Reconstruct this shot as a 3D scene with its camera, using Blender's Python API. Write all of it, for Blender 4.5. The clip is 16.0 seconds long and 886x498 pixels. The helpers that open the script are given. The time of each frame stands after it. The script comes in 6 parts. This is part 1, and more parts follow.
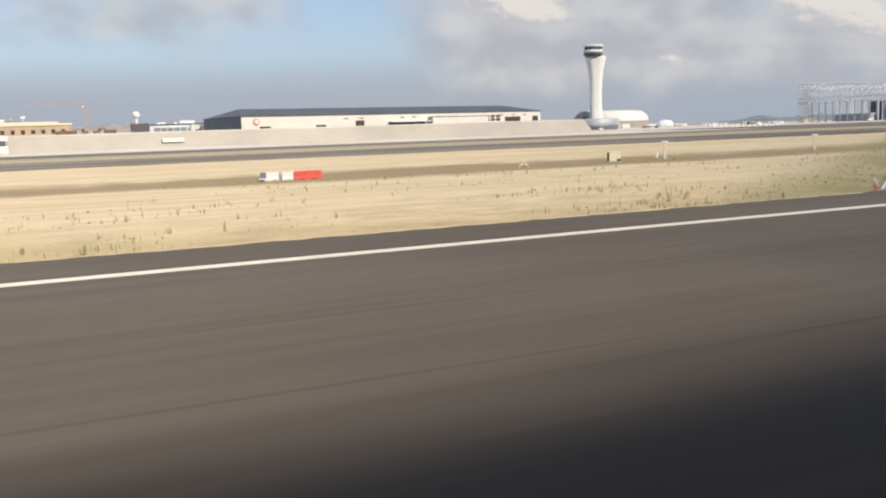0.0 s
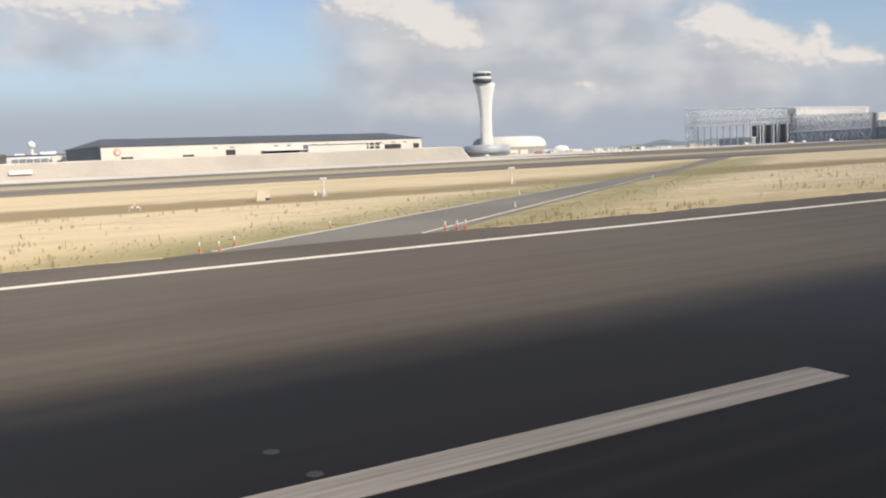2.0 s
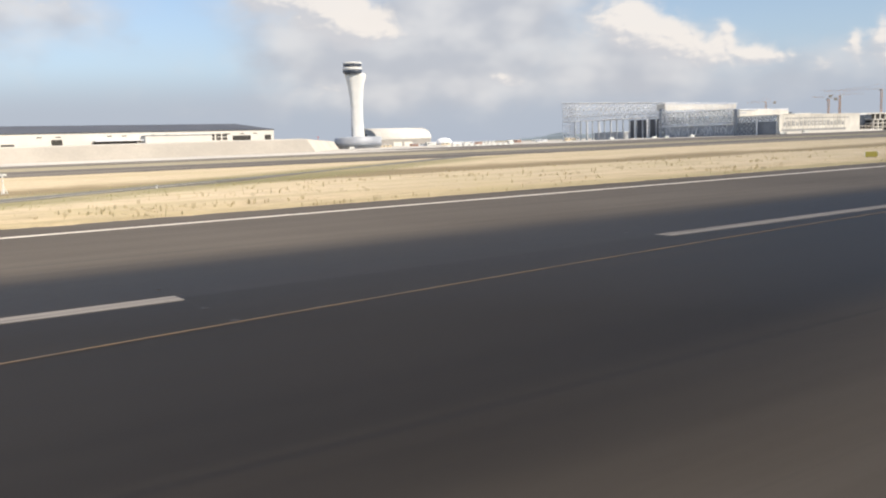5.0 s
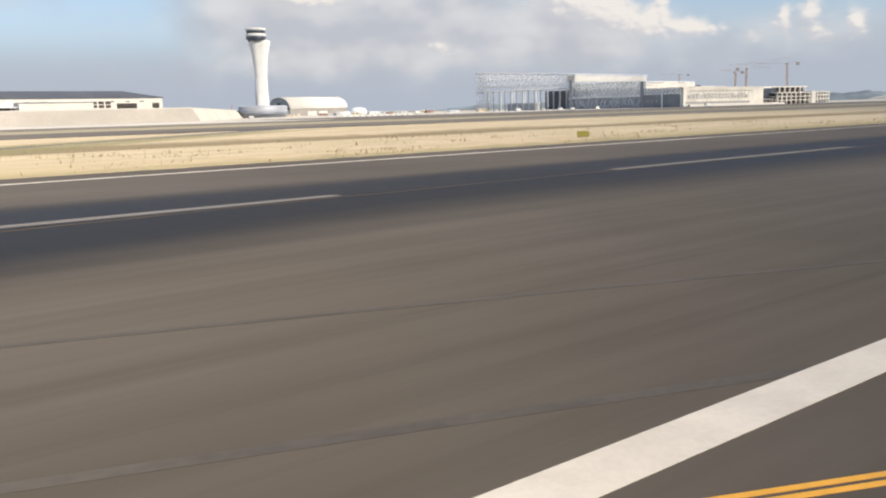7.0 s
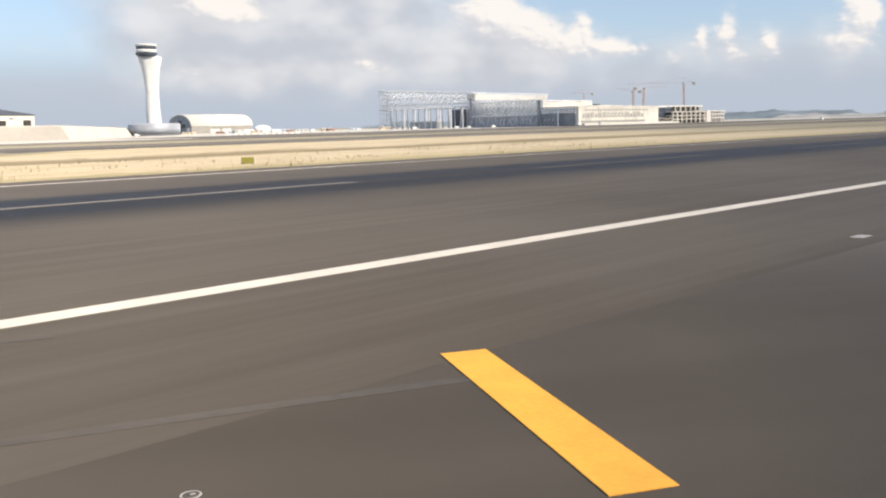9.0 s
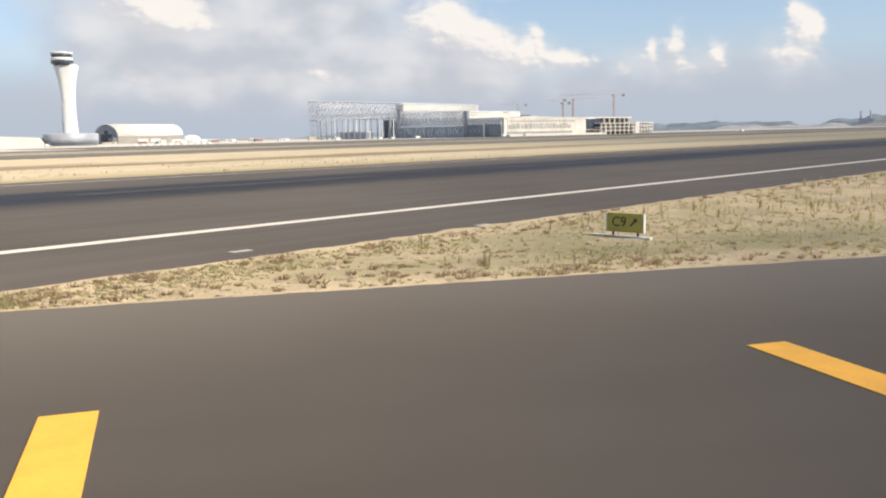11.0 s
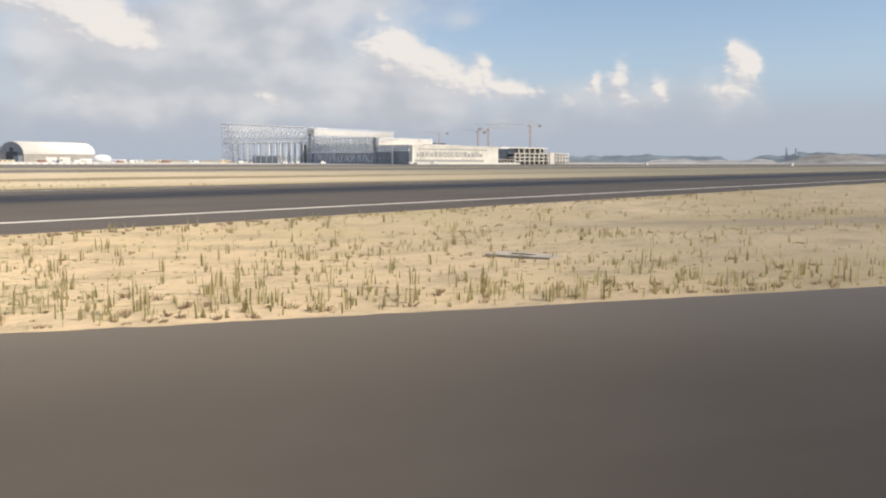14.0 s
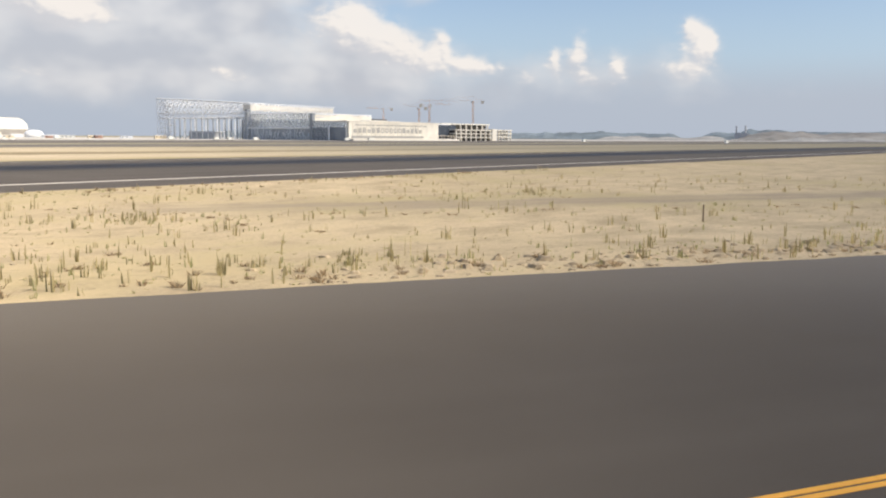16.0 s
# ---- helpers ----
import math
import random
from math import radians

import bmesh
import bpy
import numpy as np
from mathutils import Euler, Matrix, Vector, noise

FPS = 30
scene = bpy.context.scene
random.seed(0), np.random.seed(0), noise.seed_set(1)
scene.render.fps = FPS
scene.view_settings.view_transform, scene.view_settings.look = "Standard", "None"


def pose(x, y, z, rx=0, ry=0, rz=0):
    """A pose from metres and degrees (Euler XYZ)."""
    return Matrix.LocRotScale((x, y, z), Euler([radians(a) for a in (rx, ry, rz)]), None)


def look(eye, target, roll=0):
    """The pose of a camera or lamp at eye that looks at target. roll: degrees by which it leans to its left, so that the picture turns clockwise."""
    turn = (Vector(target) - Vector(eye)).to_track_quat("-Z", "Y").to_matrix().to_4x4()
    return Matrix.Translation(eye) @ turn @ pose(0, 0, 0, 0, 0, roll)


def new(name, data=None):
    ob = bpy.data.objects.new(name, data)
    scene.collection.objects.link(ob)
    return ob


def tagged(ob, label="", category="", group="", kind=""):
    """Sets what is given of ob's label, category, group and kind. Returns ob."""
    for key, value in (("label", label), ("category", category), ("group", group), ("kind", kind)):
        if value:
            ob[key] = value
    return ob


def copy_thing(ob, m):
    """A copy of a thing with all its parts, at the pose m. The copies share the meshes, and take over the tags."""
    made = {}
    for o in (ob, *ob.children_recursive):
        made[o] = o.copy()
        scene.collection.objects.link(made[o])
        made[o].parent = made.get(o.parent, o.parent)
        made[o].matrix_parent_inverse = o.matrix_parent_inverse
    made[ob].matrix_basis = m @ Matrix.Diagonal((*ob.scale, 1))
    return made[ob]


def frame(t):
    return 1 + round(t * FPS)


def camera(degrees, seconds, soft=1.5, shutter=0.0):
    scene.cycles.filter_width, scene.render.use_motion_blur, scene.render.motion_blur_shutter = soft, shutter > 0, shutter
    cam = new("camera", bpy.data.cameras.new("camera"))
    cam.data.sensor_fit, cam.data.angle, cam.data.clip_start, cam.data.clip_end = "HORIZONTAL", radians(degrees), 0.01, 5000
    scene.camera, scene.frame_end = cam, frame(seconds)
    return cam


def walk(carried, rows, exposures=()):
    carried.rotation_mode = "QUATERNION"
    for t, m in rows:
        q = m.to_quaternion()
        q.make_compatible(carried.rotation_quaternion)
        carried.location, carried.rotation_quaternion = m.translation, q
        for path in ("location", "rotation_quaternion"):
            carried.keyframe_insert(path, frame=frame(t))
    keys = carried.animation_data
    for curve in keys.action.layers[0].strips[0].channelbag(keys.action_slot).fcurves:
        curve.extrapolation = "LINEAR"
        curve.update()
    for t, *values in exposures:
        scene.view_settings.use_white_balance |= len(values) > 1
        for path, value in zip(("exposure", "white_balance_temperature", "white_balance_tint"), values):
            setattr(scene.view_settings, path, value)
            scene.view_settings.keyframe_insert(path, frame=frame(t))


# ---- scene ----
from math import atan2, cos, hypot, pi, sin

# ---- camera and its path ----
cam = camera(53.17, 16.0, soft=2.1)
PATH = [
    (0, pose(5.482, -3.956, 4.361, 82.429, 1.919, -24.548)),
    (0.5, pose(14.884, -5.496, 4.337, 83.820, 2.459, -26.358)),
    (1.0, pose(24.274, -7.022, 4.322, 84.418, 2.298, -27.857)),
    (1.5, pose(33.706, -8.680, 4.312, 83.995, 2.422, -28.735)),
    (2.0, pose(43.162, -10.497, 4.291, 83.903, 2.510, -29.646)),
    (2.5, pose(52.678, -12.519, 4.263, 83.302, 2.303, -30.731)),
    (3.0, pose(62.137, -14.668, 4.232, 83.459, 1.990, -31.736)),
    (3.5, pose(71.462, -16.947, 4.214, 84.061, 1.729, -32.513)),
    (4.0, pose(80.744, -19.302, 4.180, 83.687, 2.228, -33.239)),
    (4.5, pose(90.012, -21.765, 4.132, 83.474, 2.204, -34.136)),
    (7.0, pose(134.387, -36.215, 3.947, 81.034, 1.475, -39.071)),
    (7.5, pose(142.616, -39.575, 3.913, 81.336, 1.578, -40.479)),
    (8.0, pose(150.825, -42.934, 3.881, 81.888, 1.446, -41.880)),
    (10.5, pose(190.272, -63.664, 4.042, 81.955, 1.447, -45.720)),
    (11.0, pose(197.121, -67.209, 4.048, 82.608, 1.191, -46.654)),
    (11.5, pose(204.135, -71.057, 4.061, 83.305, 0.345, -47.556)),
    (12.0, pose(210.962, -75.016, 4.066, 83.697, 0.101, -48.238)),
    (12.5, pose(217.547, -79.080, 3.997, 84.324, -0.327, -48.964)),
    (13.0, pose(223.898, -83.115, 3.944, 84.527, -0.398, -49.527)),
    (13.5, pose(230.025, -87.015, 3.950, 84.459, -0.222, -49.766)),
    (14.0, pose(235.945, -90.785, 3.972, 84.303, -0.259, -50.087)),
    (14.5, pose(241.666, -94.461, 3.987, 84.196, -0.094, -50.527)),
    (15.0, pose(247.162, -97.983, 3.982, 83.867, -0.147, -50.702)),
    (15.5, pose(252.524, -101.333, 3.954, 83.156, -0.121, -51.218)),
    (16.0, pose(257.803, -104.595, 3.915, 82.817, -0.421, -52.702)),
]
walk(cam, PATH, [(0.0, -0.24), (0.5, -0.20), (1.0, -0.29), (1.5, -0.23), (2.0, -0.19), (3.0, -0.10), (4.0, -0.13), (4.5, -0.01), (7.0, -0.05), (8.0, 0.04), (10.5, 0.15), (11.0, 0.08), (11.5, -0.09), (12.0, -0.20), (12.5, 0.0), (13.0, 0.08), (14.0, -0.08), (16.0, 0.0)])

# ---- sun and sky ----
SUN_AZ, SUN_EL = 160.0, 33.0
sun_data = bpy.data.lights.new("sun", "SUN")
sun_data.energy, sun_data.angle, sun_data.color = 5.0, radians(0.55), (1.0, 0.90, 0.76)
sun = new("sun", sun_data)
to_sun = Vector((sin(radians(SUN_AZ)) * cos(radians(SUN_EL)), cos(radians(SUN_AZ)) * cos(radians(SUN_EL)), sin(radians(SUN_EL))))
sun.matrix_world = look((0, 0, 300), Vector((0, 0, 300)) - to_sun)


class Nodes:
    """Short hand for building a node tree."""

    def __init__(self, tree):
        self.t = tree
        tree.nodes.clear()

    def n(self, kind, ins=(), out=0, operation="", interpolation_type=""):
        node = self.t.nodes.new("ShaderNode" + kind)
        if operation:
            node.operation = operation
        if interpolation_type:
            node.interpolation_type = interpolation_type
        for k, v in (ins.items() if isinstance(ins, dict) else enumerate(ins)):
            if v is None:
                continue
            if isinstance(v, bpy.types.NodeSocket):
                self.t.links.new(v, node.inputs[k])
            else:
                node.inputs[k].default_value = v
        return node.outputs[out] if len(node.outputs) else node

    def m(self, op, a, b=0.0, c=0.0):
        return self.n("Math", (a, b, c), operation=op)

    def clamp01(self, a):
        return self.n("Clamp", (a, 0.0, 1.0))

    def step(self, x, lo, hi, a=0.0, b=1.0):
        return self.n("MapRange", (x, lo, hi, a, b), interpolation_type="SMOOTHSTEP")

    def mix(self, f, a, b):
        node = self.t.nodes.new("ShaderNodeMix")
        node.data_type = "RGBA"
        for i, v in ((0, f), (6, a), (7, b)):
            if isinstance(v, bpy.types.NodeSocket):
                self.t.links.new(v, node.inputs[i])
            else:
                node.inputs[i].default_value = v
        return node.outputs[2]

    def noise(self, vec, scale, detail=5.0, rough=0.55, out=0):
        return self.n("TexNoise", {"Vector": vec, "Scale": scale, "Detail": detail, "Roughness": rough}, out)


world = bpy.data.worlds.new("sky")
scene.world = world
world.use_nodes = True
w = Nodes(world.node_tree)
way = w.n("TexCoord")
xyz = w.t.nodes.new("ShaderNodeSeparateXYZ")
w.t.links.new(way, xyz.inputs[0])
az = w.m("DEGREES", w.m("ARCTAN2", xyz.outputs[0], xyz.outputs[1]))
el = w.m("DEGREES", w.m("ARCSINE", xyz.outputs[2]))
flat = w.n("CombineXYZ", (az, w.m("MULTIPLY", el, 1.5), 0.0))
wob = w.noise(flat, 0.5, 3.0, 0.5, 1)
wob = w.n("VectorMath", (wob, (0.5, 0.5, 0.5)), operation="SUBTRACT")
place = w.n("VectorMath", (w.n("CombineXYZ", (az, el, 0.0)), w.n("VectorMath", (wob, (1.0, 0.65, 0.0)), operation="MULTIPLY")), operation="ADD")


def puff(a, e, wa, we, amp):
    """A soft heap round a bearing and height, and how far it faces the sun at each place."""
    d = w.n("VectorMath", (place, (a, e, 0.0)), operation="SUBTRACT")
    d = w.n("VectorMath", (d, (1.0 / wa, 1.0 / we, 0.0)), operation="MULTIPLY")
    d2 = w.n("VectorMath", (d, d), 1, operation="DOT_PRODUCT")
    value = w.m("MULTIPLY", w.m("EXPONENT", w.m("MULTIPLY", d2, -0.62)), amp)
    facing = w.n("VectorMath", (d, (0.40, 0.75, 0.0)), 1, operation="DOT_PRODUCT")
    return value, w.m("MULTIPLY", value, facing)


def puffs(rows):
    total = turned = None
    for row in rows:
        p, q = puff(*row)
        total = p if total is None else w.m("ADD", total, p)
        turned = q if turned is None else w.m("ADD", turned, q)
    return total, turned


CUMULUS = (
    (3.0, 9.9, 4.5, 1.5, 1.0), (8.5, 9.4, 3.4, 1.1, 0.85), (12.4, 9.7, 2.0, 0.7, 0.65), (24.6, 9.6, 1.7, 1.2, 0.85), (27.0, 9.3, 2.2, 1.4, 0.95),
    (23.4, 9.5, 1.2, 0.8, 0.8), (29.6, 7.4, 1.5, 1.0, 0.7), (28.6, 7.9, 2.2, 1.2, 1.05), (30.6, 6.8, 1.9, 0.8, 0.9), (27.3, 3.5, 1.6, 0.45, 0.55), (38.4, 3.85, 1.1, 0.34, 0.7),
    (39.6, 3.6, 0.9, 0.24, 0.55), (46.1, 8.9, 0.5, 0.45, 0.6), (46.9, 7.5, 1.1, 0.7, 0.85), (46.0, 6.6, 2.0, 1.0, 1.0), (48.2, 6.1, 1.8, 0.9, 1.05),
    (50.2, 5.1, 1.7, 0.8, 1.05), (52.2, 4.5, 1.6, 0.55, 0.95), (52.5, 6.0, 0.40, 0.62, 1.0), (54.5, 4.5, 0.85, 0.55, 1.0),
    (56.1, 4.3, 1.0, 0.34, 0.85), (58.1, 3.85, 0.42, 0.32, 0.85), (59.7, 4.6, 0.50, 0.78, 1.1), (61.2, 5.0, 0.52, 1.1, 1.1),
    (61.7, 3.6, 0.55, 0.5, 0.7), (63.6, 4.3, 0.46, 0.85, 1.1), (68.0, 6.6, 0.46, 0.52, 1.15), (68.9, 5.9, 0.50, 0.65, 1.1),
    (68.3, 4.9, 0.90, 1.15, 1.15), (67.2, 4.1, 1.1, 0.5, 0.65))
STRATUS = (
    (39.5, 8.8, 6.0, 2.4, 1.25), (29.0, 5.4, 5.0, 2.0, 0.95), (35.0, 5.4, 6.0, 2.0, 0.9), (48.3, 4.8, 4.2, 1.5, 0.95),
    (5.0, 7.4, 8.0, 1.8, 0.95), (12.0, 8.6, 3.0, 1.2, 0.6), (68.2, 4.3, 2.4, 1.3, 0.6), (61.5, 4.3, 3.0, 1.2, 0.55),
    (44.0, 3.0, 18.0, 1.2, 0.6), (24.8, 8.5, 2.4, 2.0, 0.6), (38.0, 13.0, 14.0, 2.6, 1.1), (51.5, 8.9, 1.2, 0.7, 0.5))


def billow(vec):
    """Rounded heaps at three sizes."""
    big = w.n("TexVoronoi", {"Vector": vec, "Scale": 0.62, "Detail": 1.5, "Roughness": 0.5, "Lacunarity": 2.3})
    fine = w.noise(vec, 1.2, 3.0, 0.5)
    return w.m("ADD", w.m("MULTIPLY", w.m("SUBTRACT", 0.42, big), 0.75), w.m("MULTIPLY", w.m("SUBTRACT", fine, 0.5), 0.75))


bent = w.n("VectorMath", (flat, w.n("VectorMath", (wob, (1.0, 1.0, 0.0)), operation="MULTIPLY")), operation="ADD")
heap = billow(bent)
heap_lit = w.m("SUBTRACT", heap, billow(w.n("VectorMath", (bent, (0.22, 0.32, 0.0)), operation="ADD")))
soft = w.m("SUBTRACT", w.noise(flat, 0.22, 3.0, 0.5), 0.5)
body, faced = puffs(CUMULUS)
veil, veil_faced = puffs(STRATUS)
facing = w.m("ADD", w.m("MULTIPLY", faced, 1.15), w.m("MULTIPLY", heap_lit, 1.25))
held = w.step(body, 0.05, 0.50)
dense = w.m("ADD", w.m("MULTIPLY", body, 1.38), w.m("MULTIPLY", w.m("MULTIPLY", heap, held), 0.72))
# crisp sunlit crowns, bases that melt into the haze
rim = w.step(facing, 0.45, -0.40, 1.15, 1.80)
bright = w.n("MapRange", (dense, 0.08, rim, 0.0, 1.0), interpolation_type="SMOOTHSTEP")
grey = w.step(w.m("ADD", veil, w.m("ADD", w.m("MULTIPLY", soft, 1.1), w.m("MULTIPLY", heap, 0.14))), 0.05, 1.20, 0.0, 0.92)
# the rest of the sky, high above and behind, is partly cloudy
rest = w.step(w.noise(way, 2.4, 7.0, 0.6), 0.48, 0.68)
high = w.step(el, 13.0, 24.0)
sky = w.t.nodes.new("ShaderNodeTexSky")
sky.sky_type, sky.sun_disc = "NISHITA", False
sky.sun_elevation, sky.sun_rotation = radians(SUN_EL), radians(SUN_AZ)
sky.air_density, sky.dust_density, sky.ozone_density = 1.0, 0.4, 2.5
base = w.n("VectorMath", (sky.outputs[0], (0.150, 0.137, 0.137)), operation="MULTIPLY")
haze = w.step(el, 11.0, -0.5, 0.0, 0.92)
base = w.mix(haze, base, (0.41, 0.53, 0.70, 1.0))
low = w.step(el, 5.4, 2.2, 0.0, 0.8)
base = w.mix(low, base, (0.472, 0.510, 0.585, 1.0))
shade = w.mix(w.step(w.m("ADD", w.noise(flat, 0.33, 2.0, 0.4), w.m("MULTIPLY", veil_faced, 0.12)), 0.27, 0.74), (0.54, 0.556, 0.605, 1.0), (0.75, 0.742, 0.75, 1.0))
base = w.mix(grey, base, shade)
lit = w.mix(w.step(w.m("ADD", facing, w.m("MULTIPLY", dense, 0.40)), -0.25, 1.0), (0.65, 0.65, 0.68, 1.0), (0.95, 0.885, 0.825, 1.0))
base = w.mix(w.m("MULTIPLY", bright, 0.90), base, lit)
base = w.mix(w.m("MULTIPLY", rest, high), base, (0.72, 0.72, 0.73, 1.0))
w.n("OutputWorld", (w.n("Background", (base, 1.0)),))

# ---- materials ----


def surface(name, build, gloss=0.3):
    """A material whose colour, roughness, metal and bump come from build(nodes, object coordinates)."""
    mat = bpy.data.materials.new(name)
    mat.use_nodes = True
    k = Nodes(mat.node_tree)
    co = k.n("TexCoord", out=3)
    col, rough, metal, bump, amount, *own = build(k, co)
    gloss = own[0] if own else gloss
    ins = {"Base Color": col, "Roughness": rough, "Metallic": metal, "Diffuse Roughness": 1.0, "Specular IOR Level": gloss}
    if bump is not None:
        ins["Normal"] = k.n("Bump", {"Strength": amount, "Distance": 0.05, "Height": bump})
    k.n("OutputMaterial", (k.n("BsdfPrincipled", ins),))
    return mat


def plain(name, col, rough=0.7, metal=0.0, scale=1.5, vary=0.18, grain=30.0):
    """Paint, metal or concrete with stains at a large and a small scale."""
    def build(k, co):
        big, small = k.noise(co, scale, 5.0), k.noise(co, grain, 4.0)
        f = k.clamp01(k.m("ADD", k.m("MULTIPLY", big, 0.7), k.m("MULTIPLY", small, 0.3)))
        dark = tuple(c * (1 - vary) for c in col) + (1.0,)
        light = tuple(min(1.0, c * (1 + vary)) for c in col) + (1.0,)
        return k.mix(k.step(f, 0.3, 0.7), dark, light), k.m("ADD", rough - 0.1, k.m("MULTIPLY", big, 0.2)), metal, small, 0.15
    return surface(name, build)


def stretched(k, co, x, y, z=1.0):
    return k.n("VectorMath", (co, (x, y, z)), operation="MULTIPLY")


def asphalt(rubber):
    def build(k, co):
        big = k.noise(co, 0.045, 5.0)
        streak = k.noise(stretched(k, co, 0.03, 0.9), 1.0, 6.0, 0.6)
        grain = k.noise(co, 55.0, 3.0)
        if not rubber:
            own = k.t.nodes.new("ShaderNodeSeparateXYZ")
            k.t.links.new(co, own.inputs[0])
            turned = k.n("VectorRotate", {"Vector": co, "Axis": (0.0, 0.0, 1.0), "Angle": radians(31.8)})
            streak = k.noise(stretched(k, turned, 0.06, 0.5), 1.0, 4.0, 0.5)
        a, b = (0.45, 0.4) if rubber else (0.62, 0.23)
        f = k.m("ADD", k.m("MULTIPLY", big, a), k.m("ADD", k.m("MULTIPLY", streak, b), k.m("MULTIPLY", grain, 0.15)))
        g = 1.09 if rubber else 0.93
        col = k.mix(k.step(f, 0.3, 0.7), (0.081 * g, 0.068 * g, 0.055 * g, 1.0), (0.124 * g, 0.106 * g, 0.087 * g, 1.0))
        if rubber:
            sep = k.t.nodes.new("ShaderNodeSeparateXYZ")
            k.t.links.new(co, sep.inputs[0])
            wave = k.m("MULTIPLY", k.m("SUBTRACT", k.noise(stretched(k, co, 0.02, 0.35), 1.0, 5.0), 0.5), 4.0)
            here = k.m("ADD", sep.outputs[1], wave)
            off = k.m("ABSOLUTE", here)
            reach = k.step(sep.outputs[0], 102.0, 165.0, -22.0, -12.0)
            lower = k.n("MapRange", (k.m("SUBTRACT", here, reach), 0.0, 9.0, 0.0, 1.0), interpolation_type="SMOOTHSTEP")
            band = k.m("MULTIPLY", k.m("MULTIPLY", k.step(here, 12.0, 5.0), k.m("MULTIPLY", lower, k.step(sep.outputs[0], 50.0, 88.0, 1.0, 0.88))), k.step(k.noise(stretched(k, co, 0.012, 1.6), 1.0, 6.0, 0.65), 0.05, 0.55, 0.84, 1.0))
            thin = k.step(k.noise(stretched(k, co, 0.015, 2.2), 1.0, 3.0, 0.5), 0.63, 0.72, 0.0, 0.45)
            thin = k.m("MULTIPLY", thin, k.step(off, 34.0, 14.0))
            col = k.mix(thin, col, (0.045, 0.043, 0.043, 1.0))
            col = k.mix(band, col, (0.0118, 0.0113, 0.0118, 1.0))
            return col, k.m("SUBTRACT", k.m("ADD", 0.70, k.m("MULTIPLY", grain, 0.2)), k.m("MULTIPLY", band, 0.30)), 0.0, grain, 0.15, k.n("MapRange", (k.n("LayerWeight", out=1), 0.80, 0.96, 0.04, 0.22))
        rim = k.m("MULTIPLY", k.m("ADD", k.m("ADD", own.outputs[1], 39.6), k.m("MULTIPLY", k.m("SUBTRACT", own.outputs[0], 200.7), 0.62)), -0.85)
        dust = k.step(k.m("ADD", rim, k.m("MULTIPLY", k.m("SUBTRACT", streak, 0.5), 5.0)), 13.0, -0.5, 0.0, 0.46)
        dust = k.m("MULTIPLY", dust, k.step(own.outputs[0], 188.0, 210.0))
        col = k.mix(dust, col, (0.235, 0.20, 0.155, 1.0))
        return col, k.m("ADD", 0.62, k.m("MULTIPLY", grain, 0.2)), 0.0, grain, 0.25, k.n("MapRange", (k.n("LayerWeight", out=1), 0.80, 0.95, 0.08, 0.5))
    return surface("asphalt_rubber" if rubber else "asphalt", build, 0.08 if rubber else 0.12)


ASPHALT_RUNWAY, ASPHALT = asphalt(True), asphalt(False)



